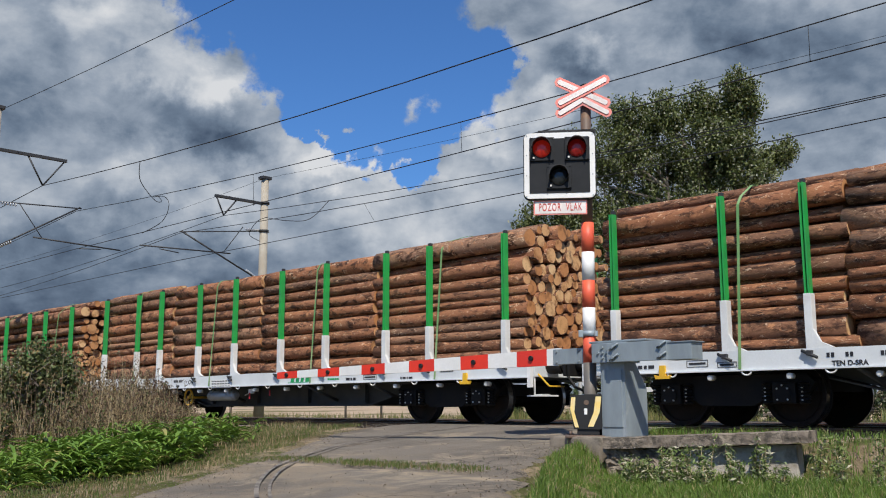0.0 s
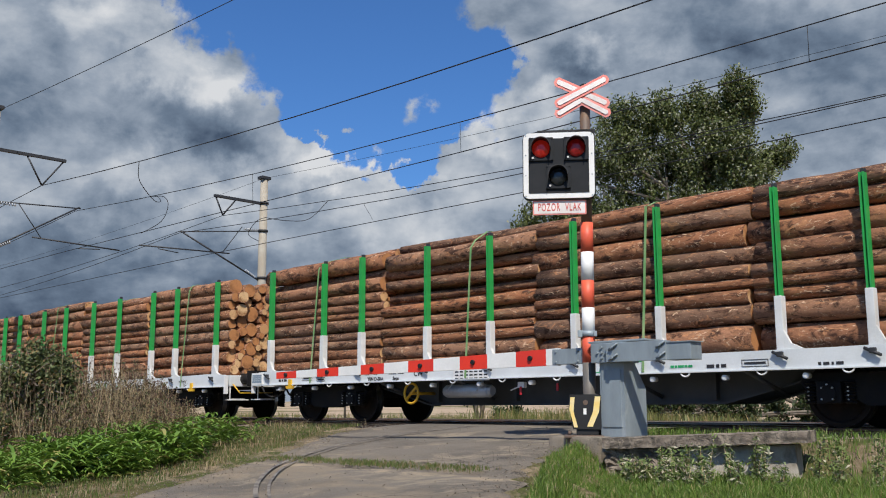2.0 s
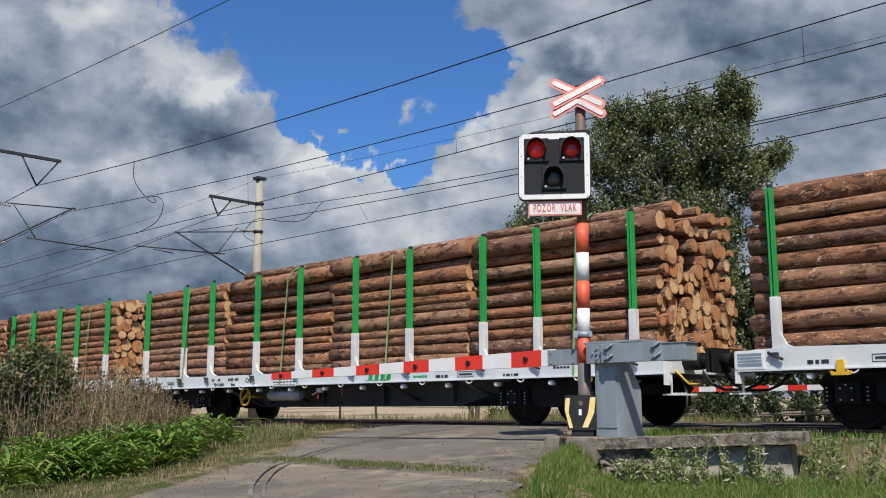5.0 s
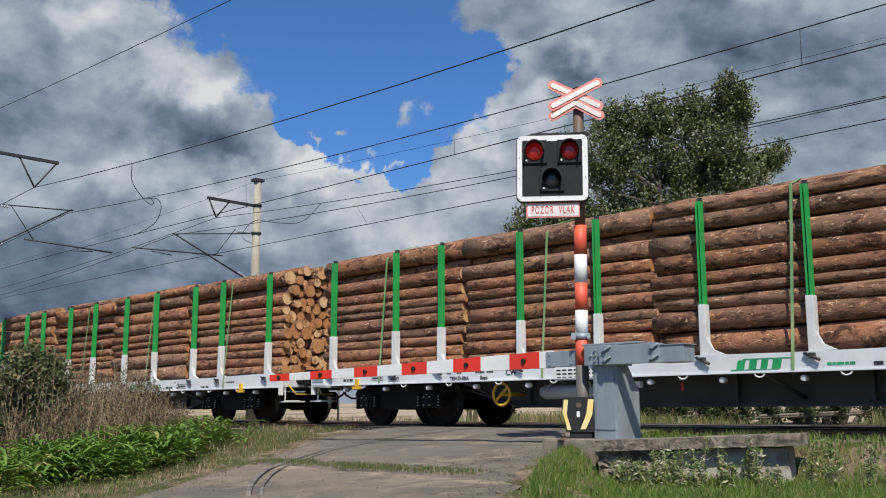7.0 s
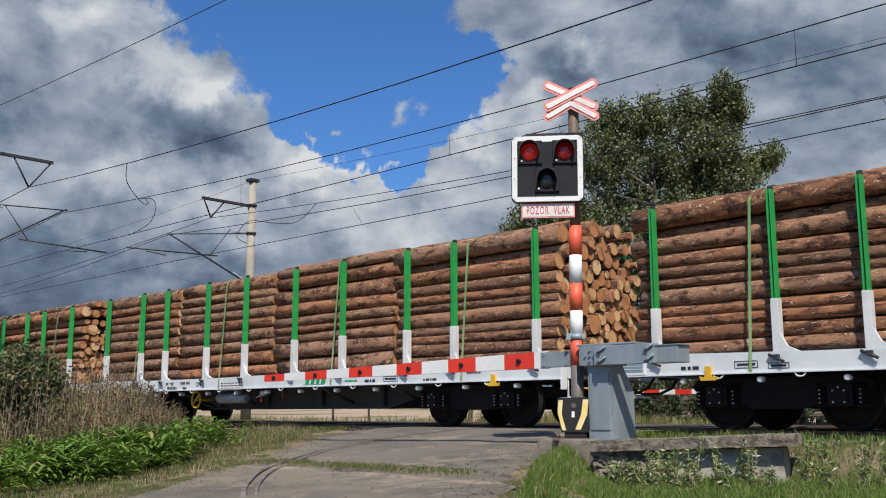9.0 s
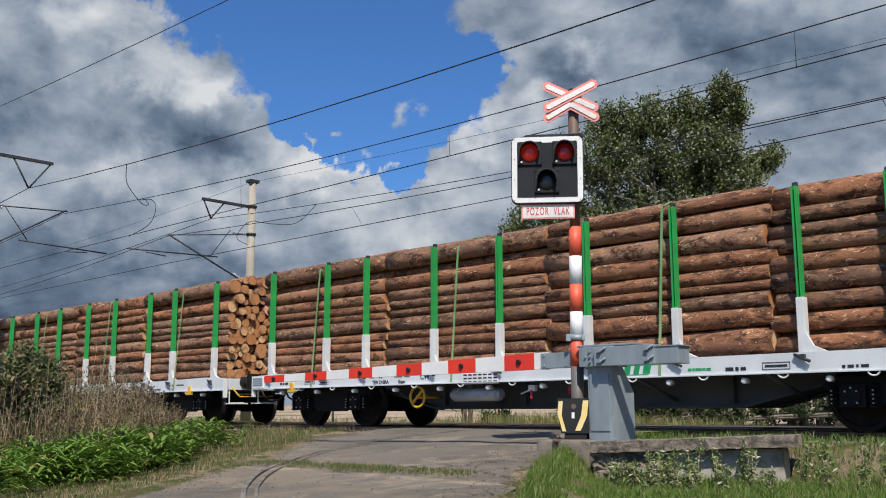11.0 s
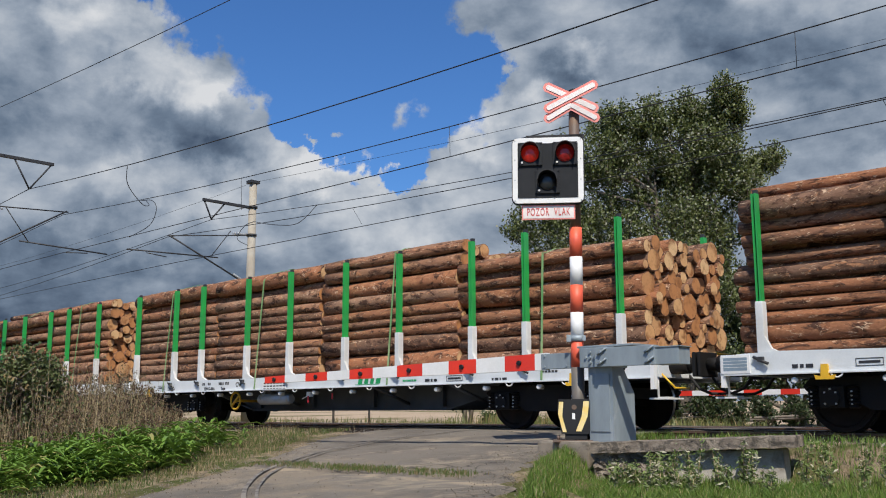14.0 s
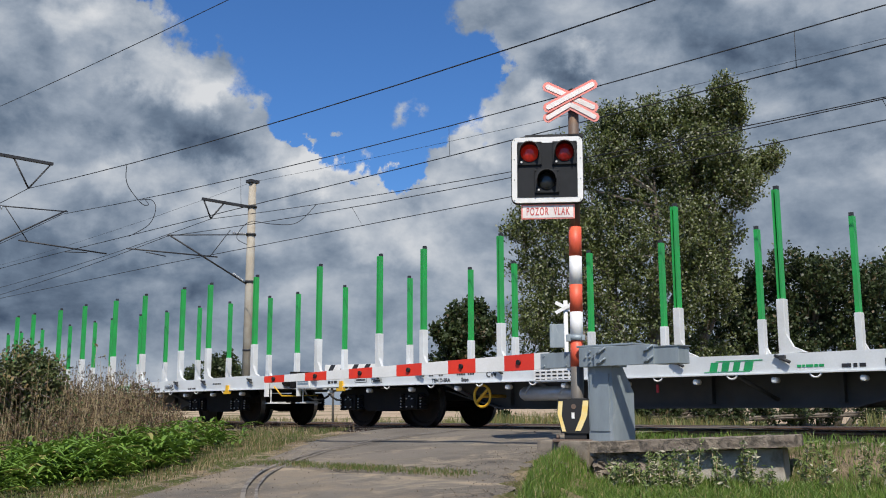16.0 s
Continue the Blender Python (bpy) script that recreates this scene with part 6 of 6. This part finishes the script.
def build_broad_weeds():
    """Broad arching leaves in dense clumps."""
    plants = 560
    u = rng.random(plants) * 0.72
    px = -10.7 - 4.0 * u + rng.normal(0, 0.34, plants)
    py = -8.5 + 4.9 * u + rng.uniform(-0.65, 1.2, plants) + 0.3 * np.sin(9 * u)
    keep = off_road(px + 0.3, py)
    px, py = px[keep], py[keep]
    size = rng.uniform(0.5, 1.25, len(px))
    own = np.repeat(np.arange(len(px)), rng.integers(9, 20, len(px)))
    n = len(own)
    x, y = px[own] + rng.normal(0, 0.05, n), py[own] + rng.normal(0, 0.05, n)
    z0 = np.array([ground_z(float(q)) for q in y]) + 0.02
    L = rng.uniform(0.14, 0.32, n) * size[own]
    W = L * rng.uniform(0.055, 0.12, n)
    a = rng.uniform(0, 2 * np.pi, n)
    ca, sa = np.cos(a), np.sin(a)
    up = rng.uniform(0.5, 1.3, n)
    rise = rng.uniform(0.0, 0.32, n) * size[own]
    rows = []
    for t, wd in ((0.0, 0.25), (0.3, 0.9), (0.65, 1.0), (1.0, 0.05)):
        out = L * t
        zz = z0 + rise + L * (up * t - 0.75 * up * t * t * 1.15)
        c = np.stack([x + ca * out, y + sa * out, zz], 1)
        s = np.stack([-sa, ca, np.zeros(n)], 1) * (W * wd)[:, None]
        rows += [c - s, c - np.array((0, 0, 0.012)), c + s]
    v = np.stack(rows, 1).reshape(-1, 3)
    i = np.arange(n)[:, None] * 12
    f = np.concatenate([i + np.array([[3 * r + k, 3 * r + k + 1, 3 * r + k + 4, 3 * r + k + 3]]) for r in range(3) for k in range(2)], 0)
    tagged(fill_mesh("broad_weeds", v, f, BROAD), "bright green broad-leaved weeds on the verge", "weeds", kind="stuff")


build_broad_weeds()


def build_road_stones():
    """Loose stones and crumbs of asphalt along the edges and joints of the road."""
    n = 3200
    y = rng.uniform(-9.2, -0.5, n)
    e = np.array([road_edges(float(q)) for q in y])
    k = rng.random(n)
    x = np.where(k < 0.45, e[:, 0] + rng.normal(0.1, 0.25, n), np.where(k < 0.8, e[:, 1] + rng.normal(-0.15, 0.3, n), rng.uniform(e[:, 0], e[:, 1])))
    joint = rng.random(n) < 0.12
    y = np.where(joint, -5.6 + rng.normal(0, 0.12, n), y)
    x = np.where(joint, rng.uniform(-10.5, -6.5, n), x)
    z = np.array([ground_z(float(q)) for q in y]) + 0.024
    s = rng.uniform(0.004, 0.011, n)
    base = np.array([(1, 0, 0), (-1, 0, 0), (0, 1, 0), (0, -1, 0), (0, 0, 0.8), (0, 0, -0.8)], float)
    fc = np.array([(0, 2, 4), (2, 1, 4), (1, 3, 4), (3, 0, 4), (2, 0, 5), (1, 2, 5), (3, 1, 5), (0, 3, 5)])
    v = base[None] * s[:, None, None] * rng.uniform(0.6, 1.4, (n, 6, 1)) + np.stack([x, y, z], 1)[:, None]
    f = (fc[None] + 6 * np.arange(n)[:, None, None]).reshape(-1, 3)
    tagged(fill_mesh("road_stones", v.reshape(-1, 3), f, ROAD_STONE), "loose pale stones on the road edges", "gravel", kind="stuff")


ROAD_STONE = leaf_material("loose road stone", (0.17, 0.145, 0.115), (0.32, 0.27, 0.21), (0.13, 0.10, 0.07), 0.2)
build_road_stones()


def build_dry_weeds():
    """Tall dead stems with side twigs and seed heads."""
    n = 4700
    x = rng.uniform(-24.0, -11.5, n)
    y = -1.35 - rng.random(n) ** 0.9 * 6.3
    inner = -x - 1.72 * (y + 12.675)          # distance inside the thicket's slanting edge
    ok = (inner > rng.uniform(-0.5, 0.6, n)) & off_road(x + 0.9, y)
    x, y = x[ok], y[ok]
    n = len(x)
    z = np.array([ground_z(float(q)) for q in y]) - 0.02
    edge = np.clip(0.45 + inner[ok] / 3.0, 0.35, 1.0) * np.clip((-0.7 - y) / 1.2, 0.6, 1.0)
    tuft = np.array([noise.noise((p * 1.25, q * 1.25, 2.0)) for p, q in zip(x, y)])
    h = rng.uniform(0.35, 1.55, n) ** 0.8 * edge * np.clip(0.92 + 0.55 * tuft, 0.5, 1.3)
    a = rng.uniform(0, 2 * np.pi, n)
    lean = np.abs(rng.normal(0, 0.30, n))
    V, F = [], []
    cents, dirs = [], []

    def stalk(p, d, ln, r, curve):
        o = len(V)
        for t in (0.0, 0.5, 1.0):
            c = p + d * ln * t + curve * t * t
            for k in range(3):
                q = 2.0944 * k
                V.append(c + np.array((math.cos(q), math.sin(q), 0)) * r * (1 - 0.6 * t))
        for s in (0, 3):
            for k in range(3):
                F.append((o + s + k, o + s + (k + 1) % 3, o + s + 3 + (k + 1) % 3, o + s + 3 + k))
    for i in range(n):
        p = np.array((x[i], y[i], z[i]))
        d = np.array((math.cos(a[i]) * lean[i], math.sin(a[i]) * lean[i], 1.0))
        d /= np.linalg.norm(d)
        cv = rng.normal(0, 0.06, 3) * h[i]
        stalk(p, d, h[i], rng.uniform(0.003, 0.0065), cv)
        for _ in range(int(rng.integers(3, 9))):
            t = rng.uniform(0.25, 0.97)
            q = p + d * h[i] * t + cv * t * t
            e = d + rng.normal(0, 0.55, 3)
            e /= np.linalg.norm(e)
            ln = rng.uniform(0.08, 0.3) * (1.2 - t)+0.05
            stalk(q, e, ln, 0.0025, rng.normal(0, 0.02, 3))
            m = int(rng.integers(2, 6))
            cents.append(q + e * ln * rng.uniform(0.4, 1.1, (m, 1)) + rng.normal(0, 0.012, (m, 3)))
            dirs.append(e + rng.normal(0, 0.5, (m, 3)))
    # a few stout pale stems that lie across the thicket
    for _ in range(150):
        i = int(rng.integers(n))
        p = np.array((x[i], y[i], z[i] + 0.05))
        g = rng.uniform(0, 2 * np.pi)
        d = np.array((math.cos(g) * 0.8, math.sin(g) * 0.8, rng.uniform(0.45, 1.3)))
        d /= np.linalg.norm(d)
        stalk(p, d, rng.uniform(0.6, 1.35) * max(0.5, edge[i]), rng.uniform(0.007, 0.012), np.array((0, 0, -rng.uniform(0.0, 0.25))))
    fill_mesh("dry_weeds", V, F, DRY)
    tagged(bpy.data.objects["dry_weeds"], "tall dry brown weeds beside the track", "weeds", kind="stuff")
    c, d = np.concatenate(cents), np.concatenate(dirs)
    k = len(c)
    v, f = quads(c, d, rng.uniform(0.010, 0.026, k), rng.uniform(0.025, 0.06, k), 0.2)
    tagged(fill_mesh("seed_heads", v, f, SEED), "brown seed heads and withered leaves on dry stems", "weeds", kind="stuff")


build_dry_weeds()


def build_stalk_weed(x, y, h, seed):
    r = np.random.default_rng(seed)
    wd = thing("weed", "leafy weed with pale tips beside the culvert", "weed", pose(x, y, verge_z(x, y)), group="weeds by the culvert")
    bm = B()
    cents, dirs = [], []
    for _ in range(int(r.integers(2, 5))):
        lean = r.normal(0, 0.12, 2)
        hh = h * r.uniform(0.55, 1.0)
        pts = [(0, 0, -0.02), (lean[0] * hh * 0.4, lean[1] * hh * 0.4, hh * 0.5), (lean[0] * hh, lean[1] * hh, hh)]
        tube(bm, pts, [0.006, 0.005, 0.002], 5)
        m = int(85 * hh) + 14
        t = r.uniform(0.15, 1.0, (m, 1))
        cents.append(np.concatenate([lean[0] * hh * t, lean[1] * hh * t, hh * t], 1) + r.normal(0, 0.025, (m, 3)))
        dirs.append(np.concatenate([r.normal(0, 1, (m, 2)), r.uniform(0.1, 0.9, (m, 1))], 1))
    part("stem", bm, DRY, wd, "thin dry stem")
    c, d = np.concatenate(cents), np.concatenate(dirs)
    k = len(c)
    v, f = quads(c, d, r.uniform(0.012, 0.026, k), r.uniform(0.04, 0.09, k), 0.15)
    tagged(fill_mesh("foliage", v, f, WEED_LEAF, wd), "pale green leaves", kind="stuff")


WEED_LEAF = leaf_material("weed leaves", (0.085, 0.14, 0.035), (0.23, 0.29, 0.095), (0.46, 0.43, 0.30), 0.18)
for i, (x, y, h) in enumerate(((-5.35, -3.65, 0.62), (-5.55, -3.7, 0.42), (-5.75, -3.6, 0.38), (-5.1, -3.55, 0.45), (-4.95, -3.3, 0.5), (-4.2, -3.0, 0.5), (-4.35, -3.2, 0.55), (-3.55, -3.2, 0.55), (-3.35, -3.35, 0.45),
                               (-3.7, -3.45, 0.4), (-5.2, -3.85, 0.3), (-5.9, -3.75, 0.28), (-5.5, -4.0, 0.3), (-6.1, -3.9, 0.22), (-4.6, -3.6, 0.3),
                               (-5.45, -3.78, 0.5), (-5.65, -3.85, 0.42), (-5.25, -3.72, 0.55), (-6.0, -3.7, 0.34), (-5.0, -3.7, 0.36), (-4.75, -3.5, 0.42), (-5.85, -3.95, 0.3),
                               (-4.05, -3.4, 0.42), (-3.2, -3.1, 0.6), (-3.05, -3.3, 0.55), (-3.45, -3.0, 0.5), (-6.2, -3.75, 0.28), (-4.45, -3.75, 0.26), (-2.9, -3.15, 0.62), (-3.8, -3.1, 0.5), (-5.35, -3.95, 0.36), (-5.6, -4.05, 0.32), (-5.15, -4.0, 0.34), (-5.95, -4.05, 0.26), (-4.85, -3.85, 0.32), (-6.05, -3.82, 0.32), (-5.75, -3.78, 0.44))):
    build_stalk_weed(x, y, h, 40 + i)

# ---------------------------------------------------------------- pieces of the track
build_sleepers(near_track, TRACK_Y, 76)
build_sleepers(far_track, FAR_Y, 60)


def motions():
    """The train runs past at a nearly even pace."""
    drift = ((0.0, -0.245), (1.5, 0.022), (2.5, 0.17), (3.5, 0.262), (5.2, 0.40), (7.0, 0.44), (9.0, 0.405), (10.7, 0.30), (12.5, 0.12), (14.5, -0.097), (16.0, -0.215))
    head = [(t, -15.975 + 21.547 * (t - 16.0) + e + 7.638) for t, e in drift]
    for ob, place in train:
        walk(ob, [(t, pose(x + place, TRACK_Y, 0)) for t, x in head])


motions()
